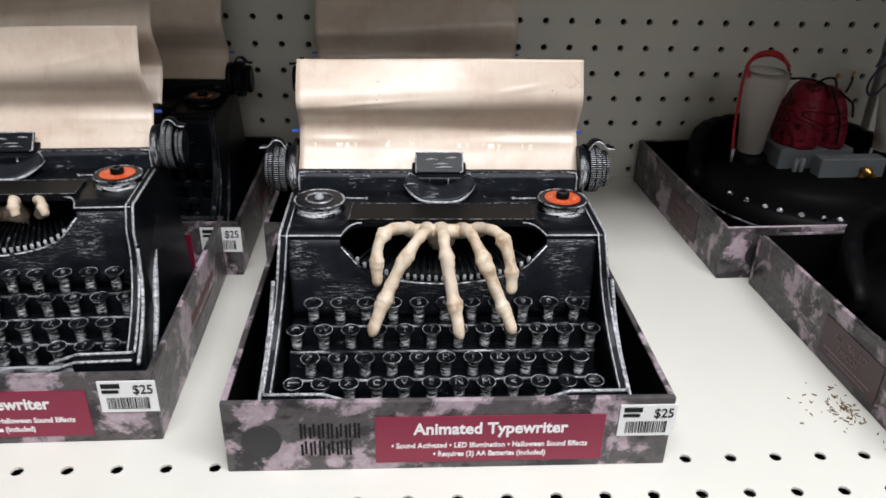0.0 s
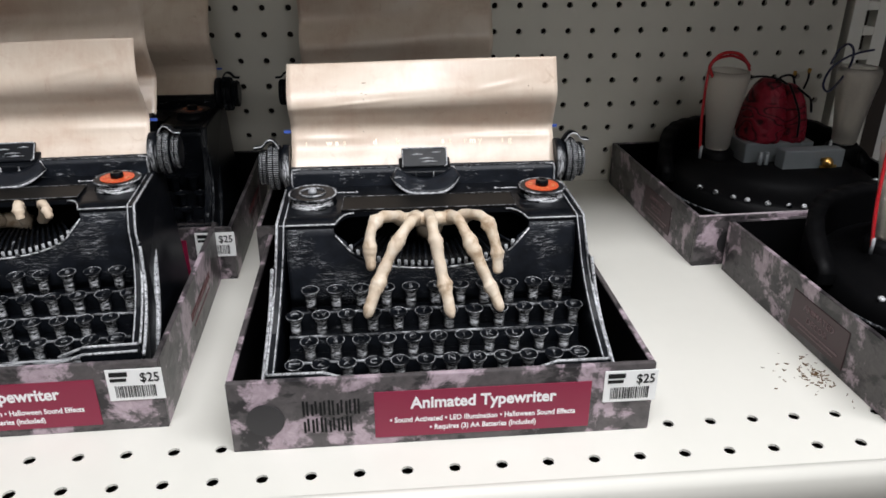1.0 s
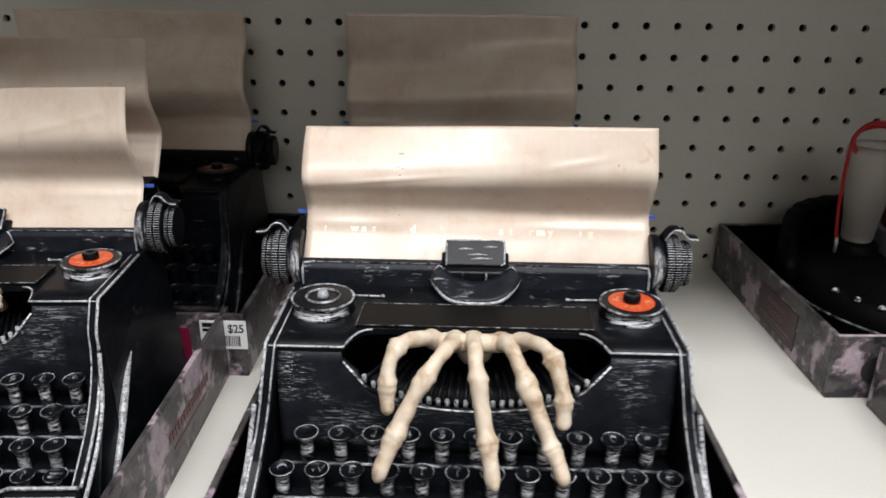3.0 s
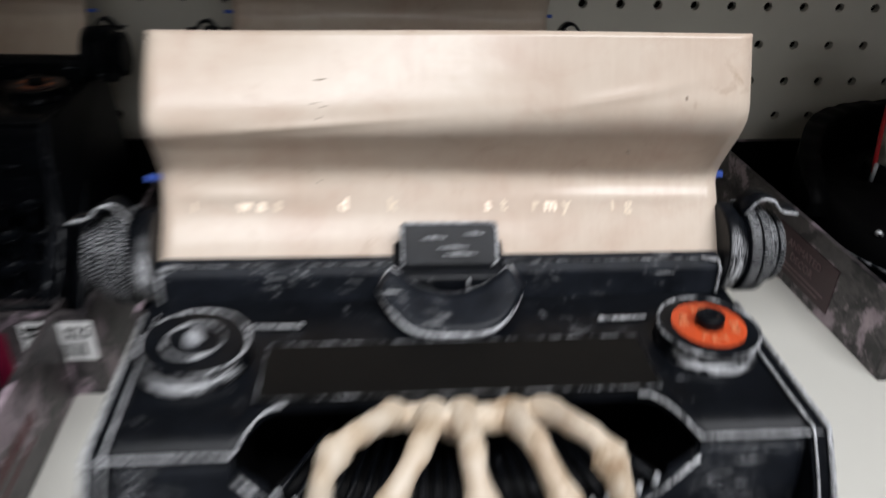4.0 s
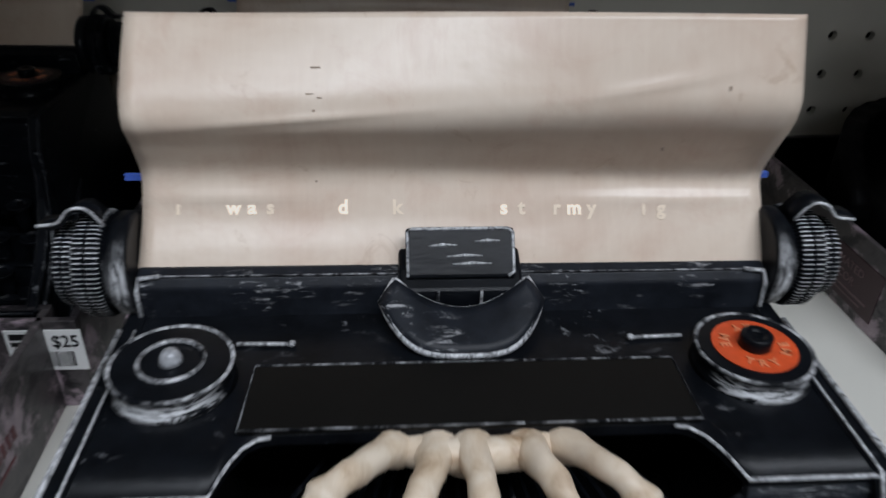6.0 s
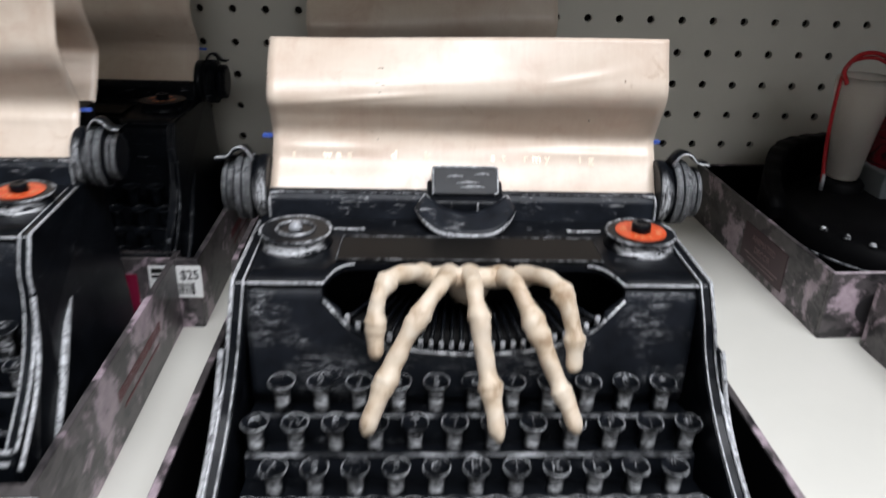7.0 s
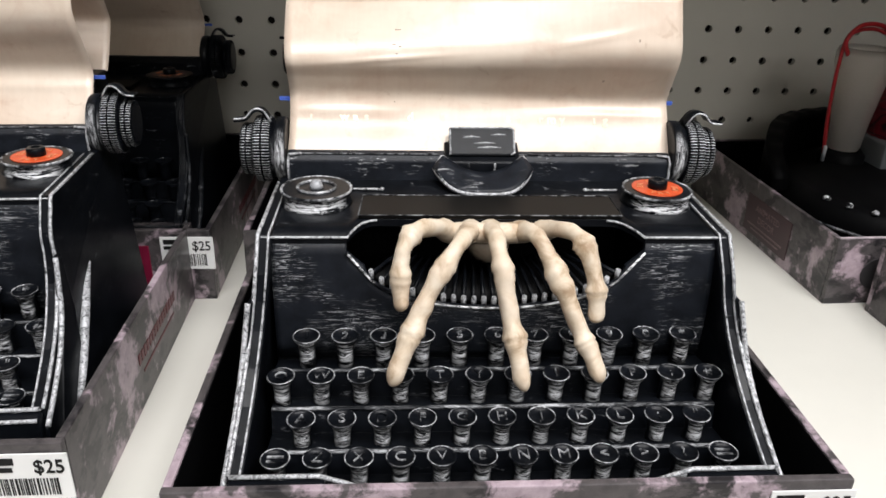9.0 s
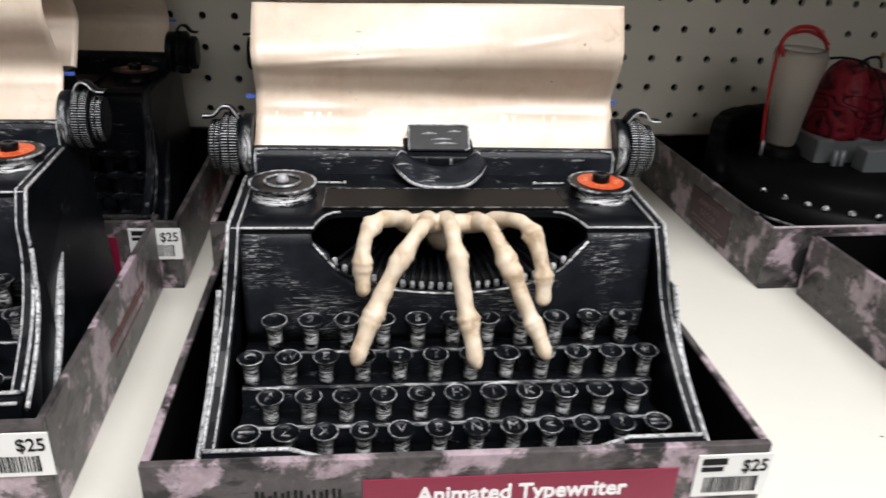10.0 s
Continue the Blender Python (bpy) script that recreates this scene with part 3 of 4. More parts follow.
def typewriter_front(tw):
    xs = sorted({round(-0.0872 + k * 0.1744 / 76, 5) for k in range(77)} | {-0.0516, 0.0516, -0.0512, 0.0512, -0.0585, 0.0585, -0.0587, 0.0587})
    rows = []
    for x in xs:
        top = opening_floor(x)
        rows.append([(x, panel_y(0.054 + (top - 0.054) * k / 8), 0.054 + (top - 0.054) * k / 8) for k in range(9)])
    part("front_panel", sheet(bmesh.new(), rows, -0.0025), BLACK, tw, "scratched black panel with silver brush strokes")
    # rim of the basket opening
    rim = [(x * 0.0515, panel_y(opening_floor(x * 0.0515)) - 0.0004, opening_floor(x * 0.0515 * 0.999)) for x in [k / 20 for k in range(-20, 21)]]
    rim = [(-0.0585, 0.0675, 0.1005)] + rim[1:-1] + [(0.0585, 0.0675, 0.1005)]
    part("opening_rim", tube(bmesh.new(), rim, 0.0005, 6), RIDGE, tw, "silver-touched opening edge")
    # deck with the cut-out between two rounded shoulders
    def cut(x):
        a = abs(x)
        if a >= 0.058:
            return 0.0690
        u = max(0.0, (a - 0.046) / 0.012)
        return 0.0690 + 0.017 * (1 - u ** 3) if a > 0.046 else 0.086
    rows = []
    for k in range(61):
        x = -0.092 + k * 0.184 / 60
        y0 = cut(x)
        rows.append([(x, y0 + (0.150 - y0) * j / 6, DECK_Z) for j in range(7)])
    part("deck", sheet(bmesh.new(), rows, -0.003), PLAIN_BLACK, tw)
    for s in (-1, 1):
        bm = bmesh.new()
        line = [(s * x, cut(x) - 0.0002, DECK_Z - 0.0004) for x in (0.0905, 0.085, 0.078, 0.070, 0.063, 0.058, 0.0565, 0.055, 0.053, 0.050, 0.047)]
        tube(bm, line, 0.00052, 6)
        part("deck_edge", bm, WORN, tw, "silver dry-brushed deck edge")
    # inside of the basket
    bm = bmesh.new()
    box(bm, -0.062, 0.062, 0.112, 0.114, 0.060, 0.106)
    for s in (-1, 1):
        box(bm, min(s * 0.0600, s * 0.0620), max(s * 0.0600, s * 0.0620), 0.0715, 0.112, 0.060, DECK_Z - 0.0035)
    box(bm, -0.060, 0.060, 0.0715, 0.112, 0.060, 0.062)
    part("basket_wall", bm, CARD, tw)
    bm = bmesh.new()
    rows = []
    for k in range(25):
        x = (k / 12 - 1) * 0.0505
        z = opening_floor(x)
        rows.append([(x, 0.0735, z - 0.0012), (x * 0.86, 0.085, z * 0.55 + 0.0375), (x * 0.72, 0.100, z * 0.30 + 0.058)])
    part("basket", sheet(bm, rows, -0.001), CARD, tw)
    for k in range(25):
        x = (k / 12 - 1) * 0.0492
        z = opening_floor(x)
        bm = bmesh.new()
        tube(bm, [(x, 0.0705, z + 0.0006), (x * 0.86, 0.085, z * 0.55 + 0.040), (x * 0.72, 0.099, z * 0.30 + 0.0605)], [0.0009, 0.0008, 0.0006], 6, 0)
        tube(bm, [(x, 0.0698, z - 0.0010), (x, 0.0694, z + 0.0030)], [0.0012, 0.0010], 6, 1)
        part("type_bar", bm, [PLAIN_BLACK, WORN], tw)
    # flat strip over the basket
    bm = bmesh.new()
    a = [(-0.0545, 0.0858), (0.0535, 0.0858), (0.0535, 0.1085), (-0.0535, 0.1085)]
    lo = [bm.verts.new((x, y, DECK_Z + 0.0002)) for x, y in a]
    hi = [bm.verts.new((x, y, DECK_Z + 0.0019)) for x, y in a]
    bm.faces.new(hi)
    bm.faces.new(lo[::-1])
    for i in range(4):
        j = (i + 1) % 4
        bm.faces.new((lo[i], lo[j], hi[j], hi[i]))
    part("cover_strip", bm, STRIP, tw, "satin black cover strip", bevel=0.0005)
    bm = tube(bmesh.new(), [(*p, DECK_Z + 0.0019) for p in a] + [(*a[0], DECK_Z + 0.0019)], 0.00028, 5)
    part("strip_outline", bm, RIM, tw)
    for s in (-1, 1):
        bm = tube(bmesh.new(), [(s * 0.060, 0.1190, DECK_Z + 0.0008), (s * 0.0455, 0.1185, DECK_Z + 0.0008)], 0.00055, 6)
        lathe(bm, [(0.0003, 0.0), (0.001, 0.0006), (0.001, 0.0014), (0.0003, 0.0018)], (s * 0.0455, 0.1185, DECK_Z), 8)
        part("guide_pin", bm, WORN, tw)


def key_mesh():
    bm = bmesh.new()
    lathe(bm, [(0.0036, -0.0150), (0.0033, -0.0075), (0.0034, -0.0045), (0.0041, -0.0022), (0.0051, -0.0010)], (0, 0, 0), 14)
    lathe(bm, [(0.0050, -0.0010), (0.0054, -0.0002), (0.0054, 0.0002), (0.0051, 0.0004), (0.0049, 0.0002), (0.0048, -0.0003), (0.0001, -0.0003)], (0, 0, 0), 22, slots=[0, 2, 1, 1, 2, 2, 2])
    bmesh.ops.recalc_face_normals(bm, faces=bm.faces)
    me = bpy.data.meshes.new("key")
    bm.to_mesh(me)
    bm.free()
    for m in (STROKED, KEY_RIM, PLAIN_BLACK):
        me.materials.append(m)
    return me


KEY = key_mesh()
GLYPHS = {}


def typewriter_keys(tw):
    for chars, xa, xb, y, z in KEY_ROWS:
        for i, ch in enumerate(chars):
            x = xa + (xb - xa) * i / (len(chars) - 1)
            key = part("key", KEY, [], tw)
            key.matrix_basis = pose(x, y, z, 3, 0, 0)
            if ch == "-":
                me = bpy.data.meshes.get("key_bars")
                if not me:
                    bm = bmesh.new()
                    box(bm, -0.003, 0.003, -0.0017, -0.0007, -0.0006, 0.0002)
                    box(bm, -0.003, 0.003, 0.0005, 0.0015, -0.0006, 0.0002)
                    me = bpy.data.meshes.new("key_bars")
                    bm.to_mesh(me)
                    bm.free()
            else:
                if ch not in GLYPHS:
                    GLYPHS[ch] = text_mesh(ch, 0.0066, 0.0004, bold=-0.00011)
                me = GLYPHS[ch]
            part("letter", me, KEY_RIM, key, "raised silver-brushed letter")


def spool(tw, x, y, eye):
    bm = bmesh.new()
    lathe(bm, [(0.0152, 0), (0.0143, 0.0010), (0.0140, 0.0034), (0.0141, 0.0048), (0.0148, 0.0054), (0.0142, 0.0060)], (x, y, DECK_Z), 40)
    body = part("ribbon_spool", bm, STROKED, tw, "orange-centred ribbon spool" if eye else "ringed black ribbon spool", smooth=False)
    bm = bmesh.new()
    lathe(bm, [(0.0147, 0.0053), (0.0152, 0.0057), (0.0151, 0.0064), (0.0146, 0.0066), (0.0140, 0.0060)], (x, y, DECK_Z), 32, caps=False)
    part("rim", bm, KEY_RIM, body, "silver-brushed rim")
    top = DECK_Z + 0.0060
    if eye:
        part("face", lathe(bmesh.new(), [(0.0139, -0.001), (0.0139, 0.0004)], (x, y, top), 28), PLAIN_BLACK, body)
        part("iris", lathe(bmesh.new(), [(0.0108, 0.0004), (0.0108, 0.0008)], (x, y, top), 28), ORANGE, body, "orange printed ring")
        for start in (-122, 58):
            for k, ch in enumerate("TRY ME"):
                a = math.radians(start + 24 * k)
                if ch != " ":
                    lettering(ch, 0.0036, PALE_ORANGE, body, pose(x + 0.0077 * math.cos(a), y + 0.0077 * math.sin(a), top + 0.0009, 0, 0, math.degrees(a) + 90), name="print", bold=0.0001)
        part("hub", lathe(bmesh.new(), [(0.0042, 0), (0.0041, 0.0040), (0.0037, 0.0044), (0.002, 0.0044), (0.0018, 0.0038)], (x, y, top), 16), PLAIN_BLACK, body, "black hub")
    else:
        part("face", lathe(bmesh.new(), [(0.0139, -0.001), (0.0139, 0.0003)], (x, y, top), 28), PLAIN_BLACK, body)
        ring = []
        for k in range(29):
            a = k * math.tau / 28
            ring.append((x + 0.0078 * math.cos(a), y + 0.0078 * math.sin(a), top + 0.0006))
        part("ring", tube(bmesh.new(), ring, 0.0007, 6), KEY_RIM, body, "silver-brushed ring")
        part("hub", lathe(bmesh.new(), [(0.0030, 0), (0.0027, 0.0016), (0.0019, 0.0034), (0.0006, 0.0038)], (x, y, top), 14), SILVER, body, "silver button")


def knurled(bm, x, y, z, r, x0, x1, teeth):
    """A grooved thumb wheel about a line along x: dark grooves between rubbed crests."""
    seg = teeth * 4
    mid = (x0 + x1) / 2
    prof = [(r * 0.86, x0), (r * 0.97, x0 + 0.0007), (r, x0 + 0.0014), (r, mid - 0.0004), (r * 0.94, mid), (r, mid + 0.0004), (r, x1 - 0.0014), (r * 0.96, x1 - 0.0005), (r * 0.80, x1)]
    rings = []
    for pr, px in prof:
        ring = []
        for k in range(seg):
            rr = pr * (1.0, 1.0, 0.955, 0.955)[k % 4]
            a = k * math.tau / seg
            ring.append(bm.verts.new((px, y + rr * math.cos(a), z + rr * math.sin(a))))
        rings.append(ring)
    for i, (a, b) in enumerate(zip(rings, rings[1:])):
        for k in range(seg):
            f = bm.faces.new((a[k], a[(k + 1) % seg], b[(k + 1) % seg], b[k]))
            f.material_index = 1 if k % 4 == 0 and i in (1, 2, 5, 6) else 0
    bm.faces.new(rings[0])
    bm.faces.new(rings[-1])
    return bm


def carriage(tw):
    bm = bmesh.new()
    outline = [(0.1330, 0.0995), (0.1325, 0.103), (0.1335, 0.1155), (0.1355, 0.1182), (0.1385, 0.1190), (0.156, 0.119), (0.156, 0.0995)]
    prism(bm, outline, -0.0886, 0.0886)
    part("platen_bar", bm, MARKED, tw, "black bar with worn silver marks", bevel=0.0006)
    for s in (-1, 1):
        bm = bmesh.new()
        tube(bm, [(s * 0.0880, 0.1322, 0.101), (s * 0.0880, 0.1325, 0.1155), (s * 0.0876, 0.1345, 0.1183), (s * 0.082, 0.1352, 0.1186)], 0.0007, 6)
        part("bar_edge", bm, WORN, tw, "silver dry-brushed bar edge")
    bm = tube(bmesh.new(), [(0.0876 - 0.0876 * k / 10, 0.1352, 0.1186) for k in range(21)], 0.0003, 5)
    part("bar_rim", bm, RIM, tw, "faint silver line")
    cy, cz = 0.1440, 0.1180
    for s in (-1, 1):
        bm = lathe(bmesh.new(), [(0.0135, 0.0888 * s), (0.0143, 0.0891 * s), (0.0147, 0.0900 * s), (0.0147, 0.0932 * s), (0.0138, 0.0938 * s), (0.0130, 0.0940 * s), (0.0130, 0.0956 * s)], (0, cy, cz), 32, axis="x")
        part("end_plate", bm, STREAK, tw, "silver-streaked end plate")
        knob = part("platen_knob", knurled(bmesh.new(), 0, cy, cz, 0.0152, min(s * 0.0952, s * 0.1035), max(s * 0.0952, s * 0.1035), 70), [PLAIN_BLACK, WORN], tw, "knurled knob with silver-brushed ribs")
        part("knob_cap", knurled(bmesh.new(), 0, cy, cz, 0.0118, min(s * 0.1035, s * 0.1095), max(s * 0.1035, s * 0.1095), 54), [PLAIN_BLACK, WORN], knob)
        bm = bmesh.new()
        line = curve_through([(s * 0.0955, cy, cz + 0.0135), (s * 0.0990, cy - 0.001, cz + 0.0190), (s * 0.1030, cy - 0.002, cz + 0.0192), (s * 0.1065, cy - 0.002, cz + 0.0155), (s * 0.1115, cy - 0.003, cz + 0.0152)], 12)
        rows = [[v + Vector((0, -0.004, -0.0002)), v, v + Vector((0, 0.004, -0.0006))] for v in line]
        sheet(bm, rows, 0.001)
        lever = part("release_lever", bm, PLAIN_BLACK, tw, "small bent black lever")
        part("lever_edge", tube(bmesh.new(), [v + Vector((0, -0.004, 0.0003)) for v in line], 0.0005, 6), WORN, lever, "silver-rubbed edge")
        bm = box(bmesh.new(), min(s * 0.088, s * 0.0935), max(s * 0.088, s * 0.0935), 0.156, 0.1575, 0.1375, 0.1392)
        part("tape_tab", bm, BLUE, tw, "scrap of blue tape")
    # paper guide: a tilted plate above a rounded apron
    rows = []
    for k in range(-14, 15):
        u = k / 14
        front = (0.1120 + 0.0160 * abs(u) ** 3.6, 0.1073 + 0.0062 * abs(u) ** 3.6)
        back = (0.1262 + 0.0060 * u * u, 0.1120 + 0.0062 * u * u)
        rows.append([(u * (0.0222 - 0.0008 * j), front[0] + (back[0] - front[0]) * j / 5, front[1] + (back[1] - front[1]) * j / 5 + 0.0005 * math.sin(math.pi * j / 5)) for j in range(6)])
    guide = part("paper_guide", sheet(bmesh.new(), rows, 0.0015), MARKED, tw, "black paper guide outlined in worn silver")
    outline = [Vector(r[0]) for r in rows]
    upper = [Vector(r[-1]) for r in rows]
    bm = tube(bmesh.new(), [v + Vector((0, -0.0003, 0.0006)) for v in [upper[0]] + outline + [upper[-1]]], 0.00095, 6)
    part("guide_edge", bm, WORN, guide, "silver dry-brushed outline")
    part("guide_ridge", tube(bmesh.new(), [v + Vector((0, 0, 0.0006)) for v in upper], 0.0006, 6), RIDGE, guide, "silver-touched ridge")
    bm = bmesh.new()
    prism(bm, [(0.1290, 0.108), (0.1290, 0.1165), (0.1345, 0.1200), (0.1420, 0.1230), (0.1420, 0.108)], -0.0172, 0.0172)
    part("guide_neck", bm, PLAIN_BLACK, guide, bevel=0.0010)
    for u in (-0.0065, 0.0055):
        part("neck_rib", box(bmesh.new(), u - 0.0004, u + 0.0004, 0.1284, 0.1296, 0.1105, 0.1165), RIDGE, guide)
    tilt = pose(0, 0.1368, 0.1240, -42, 0, 0)
    plate = part("guide_plate", box(bmesh.new(), -0.0152, 0.0152, -0.0012, 0.0012, -0.0072, 0.0072), PLAIN_BLACK, guide, "black plate with silver brush marks", bevel=0.0010)
    plate.matrix_basis = tilt
    c = [(-0.0147, -0.0012, -0.0068), (-0.0147, -0.0012, 0.0056), (-0.0135, -0.0012, 0.0067), (0.0135, -0.0012, 0.0067), (0.0147, -0.0012, 0.0056), (0.0147, -0.0012, -0.0056), (0.0130, -0.0012, -0.0068)]
    edge = part("plate_edge", tube(bmesh.new(), c, 0.0005, 5), WORN, guide, "silver dry-brushed outline")
    edge.matrix_basis = tilt
    for j, (x0, x1, z) in enumerate(((-0.004, 0.006, -0.0012), (-0.0025, 0.0085, -0.0034), (-0.009, -0.001, 0.0018), (0.004, 0.011, 0.0030))):
        bm = tube(bmesh.new(), [(x0, -0.0011, z), ((x0 + x1) / 2, -0.0013, z + 0.0003), (x1, -0.0011, z + 0.0002)], [0.0002, 0.0006, 0.0002], 5)
        part("brush_stroke", bm, WORN, plate).matrix_basis = Matrix.Identity(4)


PAPER_RIGHT = [(0.1375, 0.116), (0.1415, 0.122), (0.1475, 0.1305), (0.1530, 0.1395), (0.1490, 0.1490), (0.1430, 0.1590), (0.1412, 0.1660), (0.1440, 0.1740), (0.1500, 0.1870)]
PAPER_LEFT = [(0.1375, 0.116), (0.1425, 0.122), (0.1500, 0.1305), (0.1545, 0.1400), (0.1520, 0.1490), (0.1488, 0.1565), (0.1510, 0.1620), (0.1580, 0.1700), (0.1690, 0.1810)]


def paper_rows(extra=()):
    left = curve_through([(0, *p) for p in PAPER_LEFT] + [(0, y, z) for y, z in extra], 72)
    right = curve_through([(0, *p) for p in PAPER_RIGHT] + [(0, y, z) for y, z in extra], 72)
    rows = []
    for k in range(49):
        u = k / 48
        w = u * u * (3 - 2 * u)
        row = []
        for j, (a, b) in enumerate(zip(left, right)):
            p = a.lerp(b, w)
            h = j / 71
            crease = 0.0006 * math.exp(-((h - 0.64 - 0.26 * (u - 0.15)) / 0.022) ** 2) * math.exp(-((u - 0.25) / 0.16) ** 2)
            crease += 0.0006 * math.exp(-((h - 0.84 - 0.50 * (u - 0.82)) / 0.022) ** 2) * math.exp(-((u - 0.80) / 0.10) ** 2)
            crease += 0.0008 * math.sin(u * 7.0 + 1.0) * h * h
            flat = 0.0009 * math.exp(-((h - 0.30) / 0.025) ** 2) * (math.exp(-((u - 0.13) / 0.12) ** 2) + math.exp(-((u - 0.85) / 0.16) ** 2))
            row.append((-0.0888 + 0.1776 * u + 0.0006 * math.sin(h * 5), p.y - crease - flat, p.z))
        rows.append(row)
    return rows


def typewriter_paper(tw, extra=(), words=True, lift=0.0):
    rows = paper_rows(extra)
    if lift:
        rows = [[(x, y, z + lift * max(0.0, (z - 0.125) / 0.06)) for x, y, z in r] for r in rows]
    sheet_ob = part("paper", sheet(bmesh.new(), rows, 0.0004), PAPER, tw, "curled tan parchment sheet")
    if words:
        for x, z, w, t in ((-0.0385, 0.1702, 0.0013, 0.0002), (-0.0400, 0.1650, 0.0010, 0.0002), (-0.0375, 0.1640, 0.0006, 0.0002), (0.0690, 0.1695, 0.0003, 0.0006), (0.0563, 0.1503, 0.0004, 0.0009), (-0.0400, 0.1385, 0.0003, 0.0003), (-0.0390, 0.1610, 0.0004, 0.0004)):
            k = round((x + 0.0888) / 0.1776 * 48)
            at = min(rows[k], key=lambda p: abs(p[2] - z))
            bm = box(bmesh.new(), x - w, x + w, -t, t, -0.0002, 0.0003)
            part("ink_speck", bm, SPECK, sheet_ob).matrix_basis = pose(0, at[1] - 0.0003, at[2], 75, 0, 0)
        line = "It was a dark and stormy night"
        for i, ch in enumerate(line):
            if i not in (0, 3, 4, 5, 9, 12, 18, 19, 21, 22, 23, 26, 27):
                continue
            x = -0.0785 + i * 0.0051
            k = round((x + 0.0888) / 0.1776 * 48)
            at = min(rows[k], key=lambda p: abs(p[2] - 0.1316))
            lettering(ch, 0.0056, LIT if i in (3, 4, 9, 18, 22) else FAINT, sheet_ob, pose(x, at[1] - 0.0006, at[2], 57, 0, 0), name="lit_letter", bold=0.0002, deep=0.00004)
    return sheet_ob


FINGERS = [
    [(-0.0175, 0.088, 0.1010), (-0.0265, 0.074, 0.1085), (-0.0340, 0.0655, 0.1085), (-0.0375, 0.0595, 0.1010), (-0.0375, 0.0560, 0.0900), (-0.0375, 0.0530, 0.0825)],
    [(-0.0085, 0.088, 0.1010), (-0.0130, 0.070, 0.1060), (-0.0215, 0.0575, 0.0990), (-0.0305, 0.0500, 0.0840), (-0.0365, 0.0430, 0.0710), (-0.0410, 0.0370, 0.0600)],
    [(-0.0010, 0.088, 0.1010), (-0.0005, 0.070, 0.1060), (0.0010, 0.0575, 0.0975), (0.0040, 0.0495, 0.0810), (0.0065, 0.0420, 0.0690), (0.0085, 0.0350, 0.0585)],
    [(0.0110, 0.088, 0.1010), (0.0155, 0.070, 0.1060), (0.0220, 0.0570, 0.0955), (0.0300, 0.0490, 0.0780), (0.0345, 0.0430, 0.0690), (0.0378, 0.0370, 0.0605)],
    [(0.0195, 0.088, 0.1010), (0.0270, 0.072, 0.1085), (0.0330, 0.0640, 0.1055), (0.0370, 0.0580, 0.0940), (0.0378, 0.0545, 0.0850), (0.0372, 0.0530, 0.0775)],
]


def skeletal_fingers(tw, drawn_in):
    """Bone-coloured fingers of the prop: reaching over the keys, or drawn back into the basket."""
    thick = (0.0047, 0.0049, 0.0050, 0.0049, 0.0046)
    for n, (line, r) in enumerate(zip(FINGERS, thick)):
        if drawn_in:
            x0 = line[0][0] * 1.7 - 0.001
            line = [(x0 * 0.75, 0.101, 0.088), (x0 * 0.9, 0.092, 0.101), (x0 * 1.05, 0.083, 0.1055), (x0 * 1.15, 0.077, 0.1025), (x0 * 1.2, 0.0755, 0.0985)]
            r *= 0.8
        pts = curve_through(line, 70)
        rad = []
        for k in range(70):
            u = k / 69
            knot = math.exp(-((u - 0.02) / 0.07) ** 2)
            for c, w in ((0.40, 1.0), (0.70, 0.85)):
                knot += w * math.exp(-((u - c) / 0.05) ** 2) - 0.45 * w * math.exp(-((u - c - 0.012) / 0.014) ** 2)
            tip = math.sqrt(max(0.05, 1.0 - max(0.0, (u - 0.90) / 0.10) ** 2))
            rad.append(r * (0.70 + 0.34 * knot) * tip * (1 + 0.03 * math.sin(9 * u + n)))
        bm = tube(bmesh.new(), pts, rad, 14)
        for v in bm.verts:
            v.co += 0.0007 * Vector((noise.noise(v.co * 160), noise.noise(v.co * 160 + Vector((9, 0, 0))), noise.noise(v.co * 160 + Vector((0, 9, 0)))))
        part("skeletal_finger", bm, BONE, tw, "jointed bone-coloured skeleton finger", smooth=True)
    bm = bmesh.new()
    if drawn_in:
        tube(bm, curve_through([(-0.016, 0.1035, 0.086), (0, 0.1045, 0.088), (0.016, 0.1035, 0.086)], 9), 0.005, 10)
    else:
        tube(bm, curve_through([(-0.020, 0.088, 0.1010), (-0.008, 0.083, 0.1022), (0.008, 0.083, 0.1022), (0.021, 0.088, 0.1010)], 14), [0.003, 0.0038, 0.0042, 0.0044, 0.0044, 0.0044, 0.0044, 0.0044, 0.0044, 0.0044, 0.0044, 0.0042, 0.0038, 0.003], 10)
        tube(bm, [(0, 0.086, 0.0985), (0, 0.094, 0.094), (0, 0.108, 0.084)], [0.006, 0.009, 0.008], 12)
    return part("palm_bone", bm, BONE, tw, "bone-coloured palm", smooth=True)


def typewriter(label, drawn_in=False, extra=(), words=False, lift=0.0, backing=False):
    tw = tagged(new("animated_typewriter"), label, "typewriter", "typewriters on the shelf")
    typewriter_body(tw)
    typewriter_front(tw)
    typewriter_keys(tw)
    spool(tw, -0.0728, 0.1055, False)
    spool(tw, 0.0738, 0.1065, True)
    carriage(tw)
    typewriter_paper(tw, extra, words, lift)
    if backing:
        rows = [[(x, y + 0.040, z + 0.021) for x, y, z in r] for r in paper_rows([(0.152, 0.197)])]
        part("backing_sheet", sheet(bmesh.new(), rows, 0.0004), PAPER, tw, "second curled parchment sheet behind the first")
        part("backing_support", box(bmesh.new(), -0.088, 0.088, 0.158, 0.178, 0.098, 0.138), CARD, tw, "matt black block behind the sheet", bevel=0.001)
    skeletal_fingers(tw, drawn_in)
    return tw


